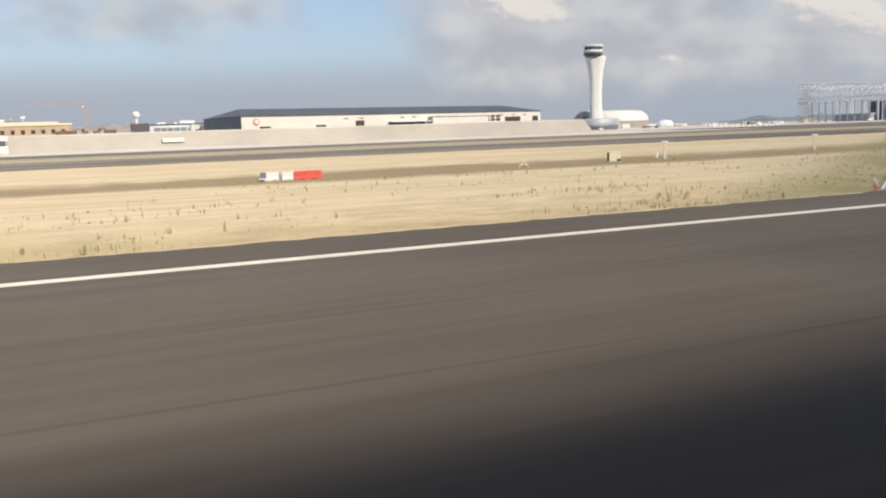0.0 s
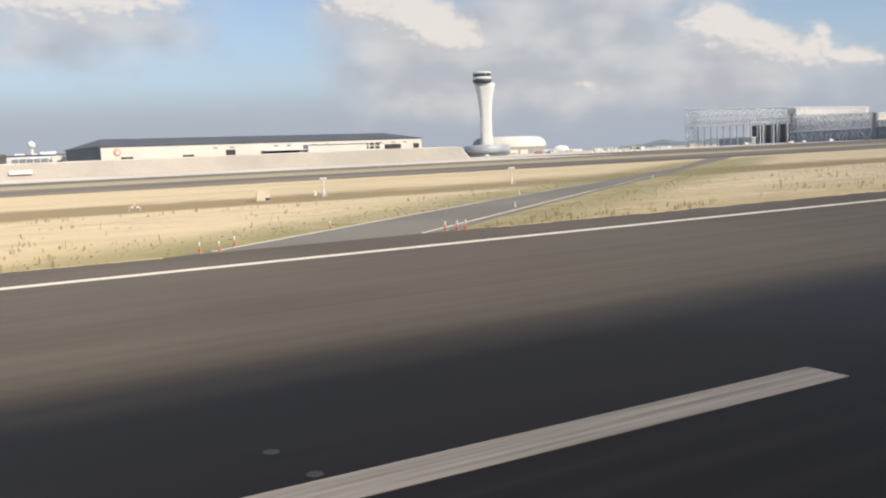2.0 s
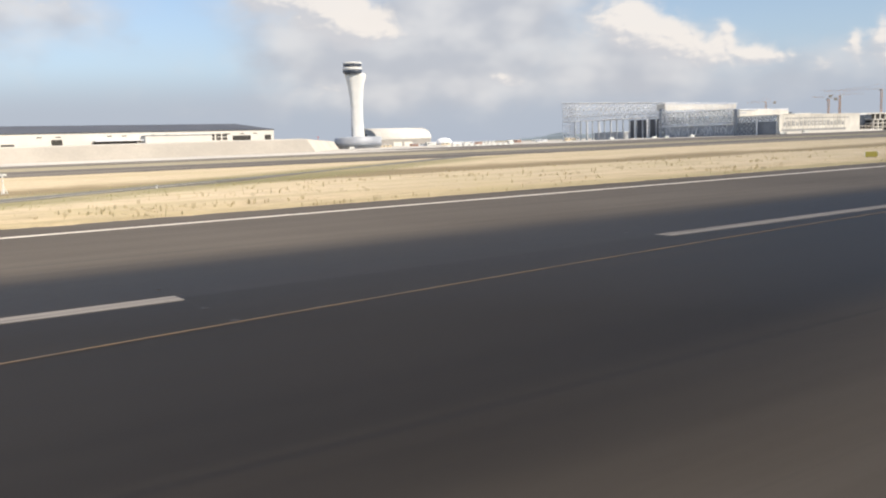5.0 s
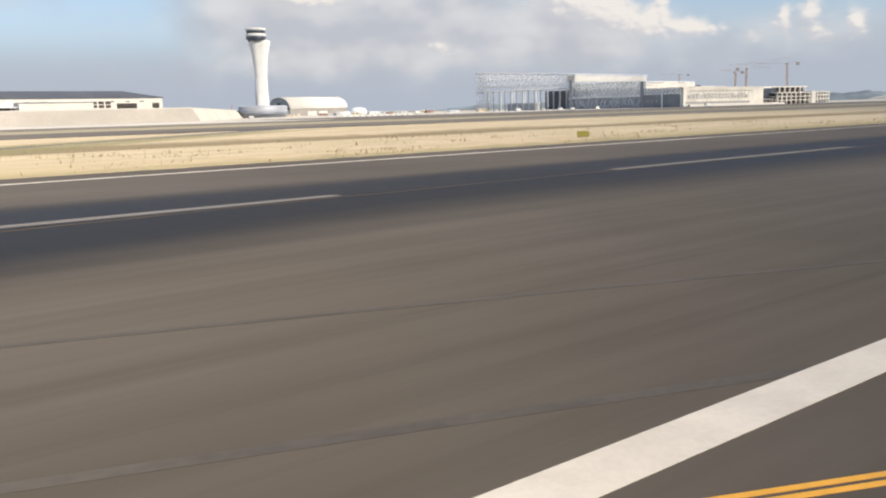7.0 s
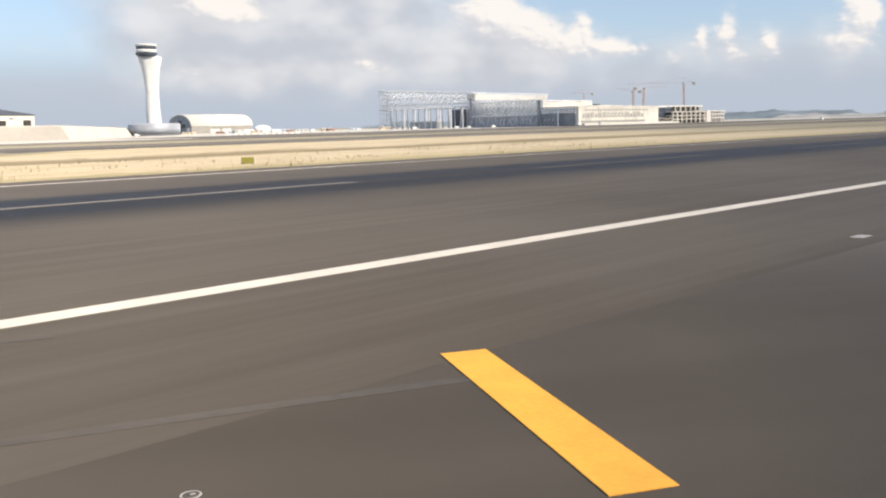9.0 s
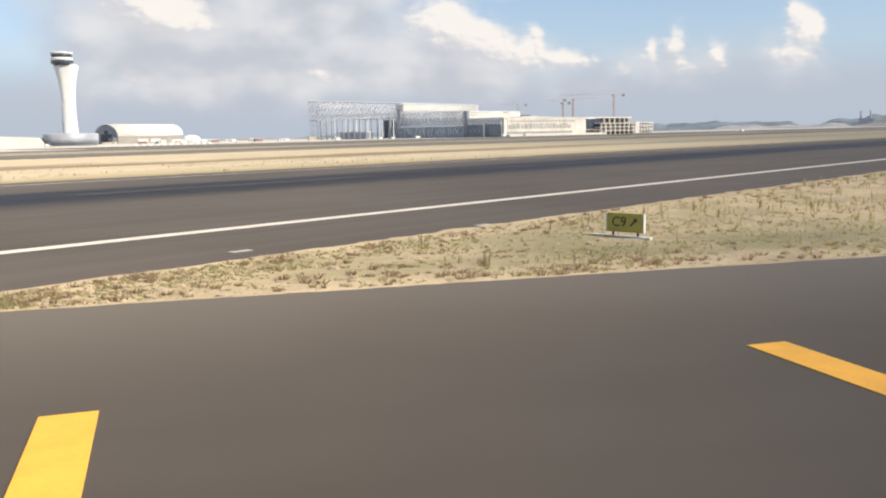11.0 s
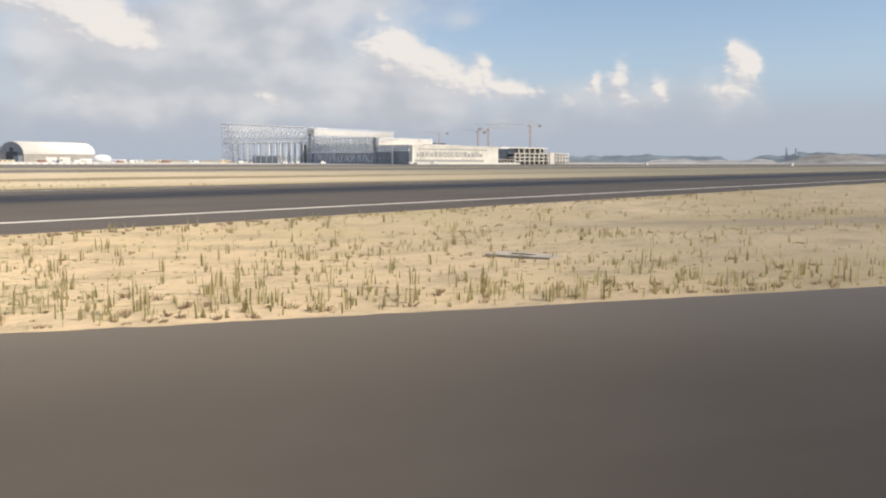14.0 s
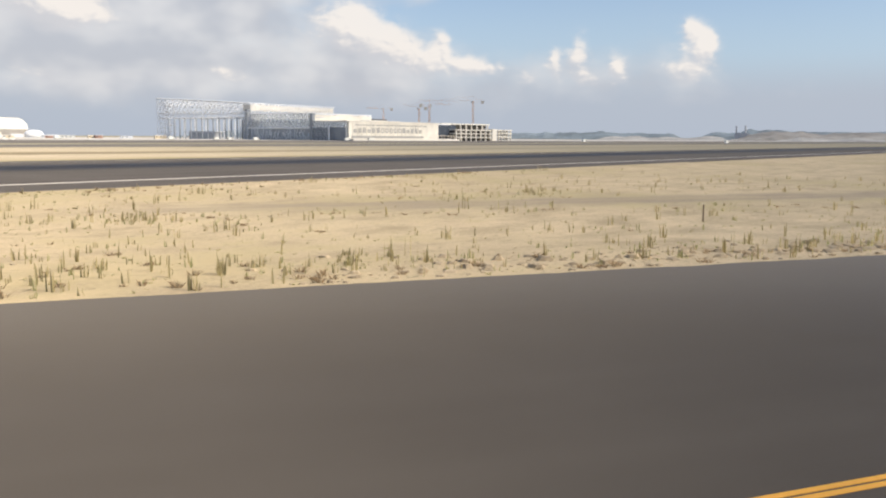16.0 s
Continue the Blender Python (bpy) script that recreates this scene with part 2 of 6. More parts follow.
def build_sand(k, co):
    sep = k.t.nodes.new("ShaderNodeSeparateXYZ")
    k.t.links.new(co, sep.inputs[0])
    y = sep.outputs[1]
    big, mid, small = k.noise(co, 0.035, 5.0), k.noise(stretched(k, co, 0.6, 1.0), 0.35, 6.0, 0.6), k.noise(co, 6.0, 5.0, 0.65)
    f = k.m("ADD", k.m("MULTIPLY", mid, 0.6), k.m("MULTIPLY", small, 0.4))
    col = k.mix(k.step(f, 0.32, 0.68), (0.375, 0.292, 0.175, 1.0), (0.655, 0.515, 0.322, 1.0))
    # dry thatch and green patches
    thatch = k.step(k.m("ADD", big, k.m("MULTIPLY", k.m("SUBTRACT", mid, 0.5), 0.8)), 0.46, 0.70, 0.0, 0.65)
    col = k.mix(thatch, col, (0.40, 0.325, 0.165, 1.0))
    x = sep.outputs[0]
    rim = k.m("MULTIPLY", k.m("ADD", k.m("ADD", y, 39.6), k.m("MULTIPLY", k.m("SUBTRACT", x, 200.7), 0.62)), 0.85)
    wander = k.m("MULTIPLY", k.m("SUBTRACT", mid, 0.5), 7.0)
    inside = k.m("MULTIPLY", k.step(k.m("ADD", rim, wander), 0.8, 3.6), k.step(k.m("ADD", y, wander), -40.6, -43.6))
    near = k.m("MULTIPLY", inside, k.m("MULTIPLY", k.step(x, 203.0, 214.0), k.step(x, 264.0, 236.0)))
    blotch = k.noise(stretched(k, co, 0.7, 1.0), 0.16, 3.0, 0.5)
    weedy = k.m("ADD", k.m("MULTIPLY", blotch, 0.5), k.m("ADD", k.m("MULTIPLY", mid, 0.3), k.m("MULTIPLY", small, 0.2)))
    patch = k.m("MULTIPLY", near, k.step(weedy, 0.43, 0.57, 0.0, 0.66))
    col = k.mix(patch, col, (0.29, 0.255, 0.13, 1.0))
    # greener ground behind the sign, and yellow-green thatch further on
    lawn = k.n("VectorMath", (k.n("VectorMath", (co, (231.0, -49.5, 0.0)), operation="SUBTRACT"), (1.0 / 13.0, 1.0 / 6.5, 0.0)), operation="MULTIPLY")
    lawn = k.n("VectorMath", (lawn,), 1, operation="LENGTH")
    lawn = k.m("MULTIPLY", k.m("MULTIPLY", inside, k.step(lawn, 1.25, 0.45)), k.step(k.m("ADD", k.m("MULTIPLY", weedy, 0.6), k.m("MULTIPLY", small, 0.4)), 0.45, 0.57, 0.0, 0.68))
    col = k.mix(lawn, col, (0.235, 0.213, 0.113, 1.0))
    straw = k.m("MULTIPLY", k.m("MULTIPLY", inside, k.step(weedy, 0.50, 0.62, 0.0, 0.45)), k.m("MULTIPLY", k.step(x, 232.0, 246.0), k.step(x, 282.0, 262.0)))
    col = k.mix(straw, col, (0.47, 0.41, 0.19, 1.0))
    # bare orange sand between the weeds
    bare = k.m("MULTIPLY", k.step(mid, 0.40, 0.58, 0.1, 0.68), k.m("MULTIPLY", k.step(x, 234.0, 250.0), k.step(x, 284.0, 260.0)))
    col = k.mix(k.m("MULTIPLY", bare, k.step(y, -39.0, -41.0)), col, (0.65, 0.488, 0.295, 1.0))
    # flat brown litter lying across the wedge
    turned = k.n("VectorRotate", {"Vector": co, "Axis": (0.0, 0.0, 1.0), "Angle": radians(42.0)})
    litter = k.step(k.noise(stretched(k, turned, 0.9, 2.6), 1.0, 4.0, 0.65), 0.57, 0.66, 0.0, 0.62)
    litter = k.m("MULTIPLY", litter, k.m("MULTIPLY", inside, k.step(x, 290.0, 250.0)))
    col = k.mix(litter, col, (0.20, 0.155, 0.085, 1.0))
    # smooth trodden ground across the middle of the wedge
    across = k.m("ADD", k.m("MULTIPLY", k.m("SUBTRACT", x, 303.0), 0.53), k.m("MULTIPLY", k.m("ADD", y, 64.0), 0.85))
    along = k.m("SUBTRACT", k.m("MULTIPLY", k.m("SUBTRACT", x, 303.0), 0.85), k.m("MULTIPLY", k.m("ADD", y, 64.0), 0.53))
    worn = k.m("MULTIPLY", k.step(k.m("ADD", k.m("ABSOLUTE", across), k.m("MULTIPLY", mid, 5.0)), 9.0, 3.0), k.m("MULTIPLY", k.step(along, -22.0, -6.0), k.step(y, -44.0, -52.0)))
    tread = k.noise(stretched(k, k.n("VectorRotate", {"Vector": co, "Axis": (0.0, 0.0, 1.0), "Angle": radians(31.9)}), 0.10, 0.55), 1.0, 5.0, 0.6)
    col = k.mix(k.m("MULTIPLY", worn, k.step(tread, 0.38, 0.62, 0.35, 0.95)), col, (0.33, 0.265, 0.185, 1.0))
    strip = k.m("MULTIPLY", k.step(k.m("ADD", y, k.m("MULTIPLY", k.m("SUBTRACT", mid, 0.5), 8.0)), 45.0, 39.0), k.step(y, 36.0, 37.0))
    col = k.mix(k.m("MULTIPLY", strip, k.step(x, 130.0, 210.0, 0.35, 0.75)), col, (0.315, 0.275, 0.14, 1.0))
    # field is paled here to stand for its lighter look at grazing angles
    col = k.mix(k.step(y, 36.0, 60.0, 0.0, 0.30), col, (0.70, 0.60, 0.45, 1.0))
    bands = k.step(k.noise(stretched(k, co, 0.022, 0.30), 1.0, 5.0, 0.6), 0.46, 0.68, 0.0, 0.5)
    col = k.mix(k.m("MULTIPLY", bands, k.step(y, 40.0, 52.0)), col, (0.36, 0.30, 0.165, 1.0))
    specks = k.step(k.noise(stretched(k, co, 0.8, 1.6), 1.9, 5.0, 0.7), 0.57, 0.68, 0.0, 0.50)
    col = k.mix(specks, col, (0.17, 0.145, 0.085, 1.0))
    # the wet bottom of the drain along the field
    edge = k.m("ADD", y, k.m("MULTIPLY", k.m("SUBTRACT", k.noise(stretched(k, co, 0.4, 1.0), 0.06, 5.0), 0.5), 26.0))
    edge = k.m("ADD", edge, k.m("MULTIPLY", k.m("SUBTRACT", mid, 0.5), 14.0))
    drain = k.m("MULTIPLY", k.step(edge, 84.0, 93.0), k.step(edge, 118.0, 104.0))
    col = k.mix(k.m("MULTIPLY", drain, 0.82), col, (0.205, 0.155, 0.082, 1.0))
    far_green = k.m("MULTIPLY", k.step(y, 262.0, 285.0), k.step(y, 380.0, 345.0))
    col = k.mix(k.m("MULTIPLY", far_green, 0.92), col, (0.32, 0.285, 0.195, 1.0))
    # the field beyond the runway turns to dull grass further along
    dull = k.m("MULTIPLY", k.step(k.m("ADD", x, k.m("MULTIPLY", mid, 120.0)), 420.0, 640.0), k.step(y, 36.0, 44.0))
    col = k.mix(k.m("MULTIPLY", dull, 0.8), col, (0.27, 0.24, 0.165, 1.0))
    verge = k.m("ABSOLUTE", k.m("SUBTRACT", k.m("SUBTRACT", y, 36.5), k.m("MULTIPLY", k.m("SUBTRACT", x, 61.5), 0.735)))
    verge = k.m("MULTIPLY", k.step(k.m("ADD", verge, k.m("MULTIPLY", k.m("SUBTRACT", mid, 0.5), 16.0)), 20.0, 8.0), k.m("MULTIPLY", k.step(y, 36.0, 38.0), k.step(y, 190.0, 150.0)))
    col = k.mix(k.m("MULTIPLY", verge, k.step(mid, 0.36, 0.60, 0.45, 0.92)), col, (0.235, 0.215, 0.105, 1.0))
    return col, 0.95, 0.0, f, 0.8


SAND = surface("sand", build_sand)
WHITE_LINE = plain("white_marking", (0.65, 0.59, 0.505), 0.75, 0.0, 0.8, 0.09, 9.0)
DUSTY_LINE = plain("dusty_marking", (0.50, 0.46, 0.39), 0.85, 0.0, 0.15, 0.35, 3.0)
YELLOW_LINE = plain("yellow_marking", (0.80, 0.42, 0.062), 0.7, 0.0, 1.2, 0.10, 9.0)


def build_worn(col):
    def build(k, co):
        streak = k.noise(stretched(k, co, 0.12, 5.0), 1.0, 6.0, 0.65)
        return k.mix(k.step(streak, 0.30, 0.68, 0.30, 1.0), (0.06, 0.056, 0.055, 1.0), col), 0.8, 0.0, streak, 0.2
    return build


WORN_WHITE = surface("worn_white_marking", build_worn((0.25, 0.225, 0.20, 1.0)))
RUBBER_WHITE = surface("rubbered_marking", build_worn((0.085, 0.080, 0.075, 1.0)))
WORN_YELLOW = surface("worn_yellow_marking", build_worn((0.155, 0.105, 0.062, 1.0)))
def build_dusty(k, co):
    """Old asphalt under wind-blown dust that lies in long streaks."""
    streak = k.noise(stretched(k, co, 0.006, 0.075), 1.0, 5.0, 0.6)
    fine = k.noise(co, 1.5, 4.0, 0.6)
    f = k.m("ADD", k.m("MULTIPLY", streak, 0.8), k.m("MULTIPLY", fine, 0.2))
    return k.mix(k.step(f, 0.40, 0.72), (0.120, 0.106, 0.092, 1.0), (0.31, 0.27, 0.21, 1.0)), 0.9, 0.0, fine, 0.2


DUSTY = surface("dusty_taxiway", build_dusty)
ROAD_GREY = plain("dusty_asphalt", (0.185, 0.174, 0.148), 0.85, 0.0, 0.05, 0.16, 2.0)
TYRE_MARK = plain("tyre_mark", (0.094, 0.081, 0.068), 0.8, 0.0, 0.25, 0.22, 4.0)
CONCRETE = plain("concrete", (0.50, 0.46, 0.40), 0.85, 0.0, 0.05, 0.14, 3.0)
PALE_APRON = plain("pale_apron", (0.55, 0.51, 0.445), 0.85, 0.0, 0.01, 0.22, 0.3)
BANK_WALL = plain("bank_wall", (0.57, 0.52, 0.445), 0.9, 0.0, 0.03, 0.10, 0.6)
HANGAR_WHITE = plain("cream_cladding", (0.79, 0.755, 0.685), 0.6, 0.0, 0.05, 0.06, 1.0)
TOWER_WHITE = plain("tower_cladding", (0.80, 0.79, 0.75), 0.45, 0.0, 0.08, 0.05, 1.0)
# this grey is lightened to stand for haze over the far buildings
GREY_CLAD = plain("grey_cladding", (0.49, 0.505, 0.53), 0.55, 0.2, 0.06, 0.12, 1.0)
WING_WHITE = plain("white_plaster", (0.78, 0.745, 0.67), 0.7, 0.0, 0.08, 0.12, 1.2)
PALE_GREY = plain("pale_grey_glazing_and_shadow", (0.40, 0.39, 0.37), 0.4, 0.0, 0.2, 0.15, 2.0)
ROOF_DARK = plain("dark_roof", (0.10, 0.105, 0.118), 0.6, 0.0, 0.05, 0.15, 1.0)
DARK_GLASS = plain("dark_glazing", (0.085, 0.10, 0.125), 0.25, 0.0, 0.1, 0.25, 1.0)
STEEL = plain("pale_steel", (0.80, 0.81, 0.82), 0.5, 0.1, 0.1, 0.10, 2.0)
STEEL_WHITE = plain("white_steel", (0.90, 0.90, 0.89), 0.5, 0.0, 0.1, 0.06, 2.0)
STEEL_GREY = plain("grey_steel", (0.28, 0.30, 0.325), 0.5, 0.2, 0.1, 0.15, 2.0)
OPENING = plain("dark_opening", (0.075, 0.07, 0.06), 0.8, 0.0, 0.3, 0.2, 2.0)
# crane orange paled to stand for the haze at its distance
HAZED_CRANE = plain("hazed_crane_paint", (0.66, 0.40, 0.22), 0.6, 0.0, 0.2, 0.1, 2.0)
WHITE_PAINT = plain("white_paint", (0.80, 0.79, 0.74), 0.5, 0.0, 1.0, 0.08, 20.0)
RED_PLASTIC = plain("red_plastic", (0.74, 0.13, 0.085), 0.45, 0.0, 1.0, 0.12, 20.0)
ORANGE_PLASTIC = plain("orange_plastic", (0.62, 0.25, 0.17), 0.45, 0.0, 2.0, 0.10, 20.0)
BEIGE_PAINT = plain("beige_paint", (0.82, 0.72, 0.54), 0.6, 0.0, 1.0, 0.10, 20.0)
SIGN_YELLOW = plain("sign_yellow", (0.46, 0.405, 0.095), 0.5, 0.0, 1.5, 0.08, 30.0)
BLACK_PAINT = plain("black_paint", (0.03, 0.03, 0.025), 0.6, 0.0, 2.0, 0.1, 30.0)
DARK_METAL = plain("dark_metal", (0.09, 0.09, 0.095), 0.5, 0.6, 3.0, 0.2, 40.0)
LAMP_METAL = plain("fitting_metal", (0.50, 0.49, 0.47), 0.4, 0.7, 5.0, 0.2, 60.0)
TYRE = plain("tyre_rubber", (0.03, 0.03, 0.03), 0.8, 0.0, 5.0, 0.1, 40.0)
# wood colour paled and blued to stand for distance haze
HAZED_WOOD = plain("hazed_far_wood", (0.215, 0.255, 0.275), 0.95, 0.0, 0.006, 0.30, 0.03)
HILL_PALE = plain("quarry_earth", (0.43, 0.41, 0.375), 0.95, 0.0, 0.012, 0.35, 0.05)
HILL_EARTH = plain("far_earth", (0.335, 0.31, 0.275), 0.95, 0.0, 0.004, 0.35, 0.03)
RED_MARK = plain("red_emblem", (0.62, 0.29, 0.24), 0.5, 0.0, 0.5, 0.1, 4.0)


def weed(name, a, b):
    """Thin leaves that let some light through; each blade has its own shade."""
    mat = bpy.data.materials.new(name)
    mat.use_nodes = True
    k = Nodes(mat.node_tree)
    r = k.n("NewGeometry", out=8)
    f = k.m("ADD", k.m("MULTIPLY", r, 0.75), k.m("MULTIPLY", k.noise(k.n("TexCoord", out=3), 0.6, 3.0), 0.3))
    col = k.mix(f, a, b)
    k.n("OutputMaterial", (k.n("MixShader", (0.45, k.n("BsdfDiffuse", (col, 1.0)), k.n("BsdfTranslucent", (col,)))),))
    return mat


DRY_WEED = weed("dry_weed", (0.34, 0.28, 0.13, 1.0), (0.66, 0.55, 0.30, 1.0))
DEAD_WEED = weed("dead_weed", (0.34, 0.245, 0.14, 1.0), (0.60, 0.46, 0.29, 1.0))
FIELD_WEED = weed("field_weed", (0.40, 0.345, 0.19, 1.0), (0.68, 0.57, 0.35, 1.0))
GREEN_WEED = weed("green_weed", (0.35, 0.33, 0.145, 1.0), (0.62, 0.56, 0.28, 1.0))

# ---- building helpers ----


def part(name, bm, mat, parent=None, label="", smooth=False):
    mesh = bpy.data.meshes.new(name)
    bmesh.ops.recalc_face_normals(bm, faces=bm.faces)
    bm.to_mesh(mesh)
    bm.free()
    mesh.materials.append(mat)
    if smooth:
        for p in mesh.polygons:
            p.use_smooth = True
    ob = new(name, mesh)
    ob.parent = parent
    if label:
        ob["label"] = label
    return ob


def thing(name, label, category, x=0.0, y=0.0, z=0.0, turn=0.0, group="", kind=""):
    ob = new(name)
    ob.matrix_world = pose(x, y, z, 0, 0, turn)
    return tagged(ob, label, category, group, kind)


def box(bm, x0, x1, y0, y1, z0, z1, bevel=0.0):
    r = bmesh.ops.create_cube(bm, size=1.0)
    for v in r["verts"]:
        v.co = ((x0 + x1) / 2 + v.co.x * (x1 - x0), (y0 + y1) / 2 + v.co.y * (y1 - y0), (z0 + z1) / 2 + v.co.z * (z1 - z0))
    if bevel:
        edges = list({e for v in r["verts"] for e in v.link_edges})
        bmesh.ops.bevel(bm, geom=edges, offset=bevel, segments=2, affect="EDGES", profile=0.6)
    return bm


def boxes(rows, bevel=0.0):
    bm = bmesh.new()
    for row in rows:
        box(bm, *row, bevel)
    return bm


def rod(bm, p, q, r0, r1=None, n=8):
    p, q = Vector(p), Vector(q)
    r1 = r0 if r1 is None else r1
    d = q - p
    m = Matrix.Translation((p + q) / 2) @ d.to_track_quat("Z", "Y").to_matrix().to_4x4()
    bmesh.ops.create_cone(bm, cap_ends=True, segments=n, radius1=r0, radius2=r1, depth=d.length, matrix=m)
    return bm


def lattice(rows, wide, n=4):
    """Square bars between pairs of points."""
    bm = bmesh.new()
    for p, q in rows:
        p, q = Vector(p), Vector(q)
        d = (q - p).normalized()
        side_way = d.cross(Vector((0, 0, 1)))
        side_way = (side_way if side_way.length > 0.01 else Vector((1, 0, 0))).normalized() * wide / 2
        up_way = side_way.cross(d).normalized() * wide / 2
        a, b = ([bm.verts.new(e + side_way * u + up_way * v) for u, v in ((-1.2, 0), (0, -1.2), (1.2, 0), (0, 1.2))] for e in (p, q))
        bm.faces.new(a)
        bm.faces.new(b[::-1])
        for i in range(4):
            j = (i + 1) % 4
            bm.faces.new((a[i], b[i], b[j], a[j]))
    return bm


def ring(bm, profile, n=40, wave=None):
    """A turned body from (radius, height) pairs; wave(radius, height, angle) may reshape it."""
    loops = []
    for r, z in profile:
        loop = []
        for i in range(n):
            a = 2 * pi * i / n
            rr = wave(r, z, a) if wave else (r, r)
            loop.append(bm.verts.new((rr[0] * cos(a), rr[1] * sin(a), z)))
        loops.append(loop)
    for lo, hi in zip(loops, loops[1:]):
        for i in range(n):
            bm.faces.new((lo[i], lo[(i + 1) % n], hi[(i + 1) % n], hi[i]))
    bm.faces.new(loops[0][::-1])
    bm.faces.new(loops[-1])
    return bm


def slab(points, z0, z1):
    """A flat plate from its outline."""
    bm = bmesh.new()
    lo = [bm.verts.new((x, y, z0)) for x, y in points]
    hi = [bm.verts.new((x, y, z1)) for x, y in points]
    bm.faces.new(lo[::-1])
    bm.faces.new(hi)
    for i in range(len(points)):
        j = (i + 1) % len(points)
        bm.faces.new((lo[i], lo[j], hi[j], hi[i]))
    return bm


def ribbon(line, half, z, thick=0.012):
    """A painted strip along a line of (x, y), lying at z(x, y)."""
    bm = bmesh.new()
    rows = []
    for i, (x, y) in enumerate(line):
        a, b = line[max(0, i - 1)], line[min(len(line) - 1, i + 1)]
        d = hypot(b[0] - a[0], b[1] - a[1])
        nx, ny = -(b[1] - a[1]) / d * half, (b[0] - a[0]) / d * half
        rows.append([bm.verts.new((x + s * nx, y + s * ny, z(x + s * nx, y + s * ny) + h)) for s, h in ((-1, 0), (-1, thick), (1, thick), (1, 0))])
    for p, q in zip(rows, rows[1:]):
        for i in range(4):
            j = (i + 1) % 4
            bm.faces.new((p[i], q[i], q[j], p[j]))
    bm.faces.new(rows[0])
    bm.faces.new(rows[-1][::-1])
    return bm


# ---- ground and pavements ----
EDGE = -0.375          # height of the flat pavement beside the runway's crown
NEAR, FAR = -39.6, 36.2


def crown(y):
    return -0.0125 * min(abs(y), 30.0)


def lay(x, y):
    return crown(y)


GORE = (200.7, -39.6)
SLOPE = -0.62


def exit_edge(x):
    return GORE[1] + SLOPE * (x - GORE[0]) - 0.85 * math.exp(-((x - 250.0) / 22.0) ** 2)


def wedge_depth(x, y):
    """How far a place lies inside the sand between runway and exit."""
    return min(NEAR - y, (y - exit_edge(x)) * 0.856)


def ground_height(x, y):
    n = noise.noise(Vector((x * 0.09, y * 0.09, 0.3))) * 0.06 + noise.noise(Vector((x * 0.55, y * 0.55, 1.3))) * 0.045
    if y > FAR:
        d = y - FAR
        dip = -0.25 * math.exp(-((y - 100.0) / 13.0) ** 2)
        return -0.42 + n * min(1.0, d / 4.0) + dip
    if y < NEAR:
        d = wedge_depth(x, y)
        if d > -2.0 and x > 190:
            f = min(1.0, max(0.0, (d - 3.0) / 11.0))
            return -0.40 + n * min(1.0, max(0.0, d) / 3.0) - 0.32 * f * f * (3 - 2 * f)
        return -0.95
    return -0.95


def axis(lo, hi, fine):
    """Grid lines: fine stretches inside, wide steps outside."""
    vals = [a for a, b, s in fine for a in np.arange(a, b, s)]
    out, v, s = [], fine[-1][1], fine[-1][2]
    while v < hi:
        out.append(v)
        s *= 1.35
        v += s
    out.append(hi)
    low, v, s = [], fine[0][0], fine[0][2]
    while v > lo:
        s *= 1.35
        v -= s
        low.append(max(v, lo))
    return low[::-1] + vals + out


gx = axis(-4300.0, 4500.0, [(-30.0, 190.0, 4.0), (190.0, 330.0, 0.9), (330.0, 460.0, 3.0)])
gy = axis(-3500.0, 4600.0, [(-180.0, -120.0, 3.0), (-120.0, -37.5, 0.9), (-37.5, 36.0, 6.0), (36.0, 125.0, 2.0)])
verts = [(x, y, ground_height(x, y)) for y in gy for x in gx]
nx = len(gx)
faces = [(j * nx + i, j * nx + i + 1, (j + 1) * nx + i + 1, (j + 1) * nx + i) for j in range(len(gy) - 1) for i in range(nx - 1)]
gmesh = bpy.data.meshes.new("ground")
gmesh.from_pydata(verts, [], faces)
gmesh.materials.append(SAND)
for p in gmesh.polygons:
    p.use_smooth = True
ground = tagged(new("ground", gmesh), "pale dry sand with sparse grass between the pavements", "ground", kind="structure")

bm = bmesh.new()
cross = [(NEAR, EDGE), (-30.0, EDGE), (-15.0, crown(15)), (0.0, 0.0), (15.0, crown(15)), (30.0, EDGE), (FAR, EDGE)]
for x0, x1 in ((-2500.0, 0.0), (0.0, 400.0), (400.0, 4200.0)):
    top = [[bm.verts.new((x, y, z)) for y, z in cross] for x in (x0, x1)]
    for i in range(len(cross) - 1):
        bm.faces.new((top[0][i], top[1][i], top[1][i + 1], top[0][i + 1]))
for s, y in ((1, NEAR), (-1, FAR)):
    q = [bm.verts.new((x, y, z)) for x, z in ((-2500.0, EDGE), (4200.0, EDGE), (4200.0, EDGE - 0.3), (-2500.0, EDGE - 0.3))]
    bm.faces.new(q)
runway = tagged(part("runway", bm, ASPHALT_RUNWAY), "brown-grey asphalt runway darkened by tyre rubber along its middle", "runway", kind="structure")
for y, xs, paint in ((-29.55, (-2400.0, 0.0, 200.0, 4100.0), WHITE_LINE), (29.55, (-2400.0, 0.0, 230.0), WHITE_LINE), (29.55, (230.01, 600.0, 4100.0), DUSTY_LINE)):
    part("edge_line", ribbon([(x, y) for x in xs], 0.45, lay), paint, runway, "continuous white edge line")
for k in range(-6, 40):
    x0 = 27.1 + 50 * k
    part("centre_dash", ribbon([(x0, 0.0), (x0 + 15, 0.0), (x0 + 30, 0.0)], 0.45, lay), WORN_WHITE if x0 < 220 else RUBBER_WHITE, runway, "worn white centre line dash smeared with rubber")
lead = [(x, -0.6 - 0.00077 * max(0.0, 176.0 - x) ** 2) for x in range(-30, 330, 6)]
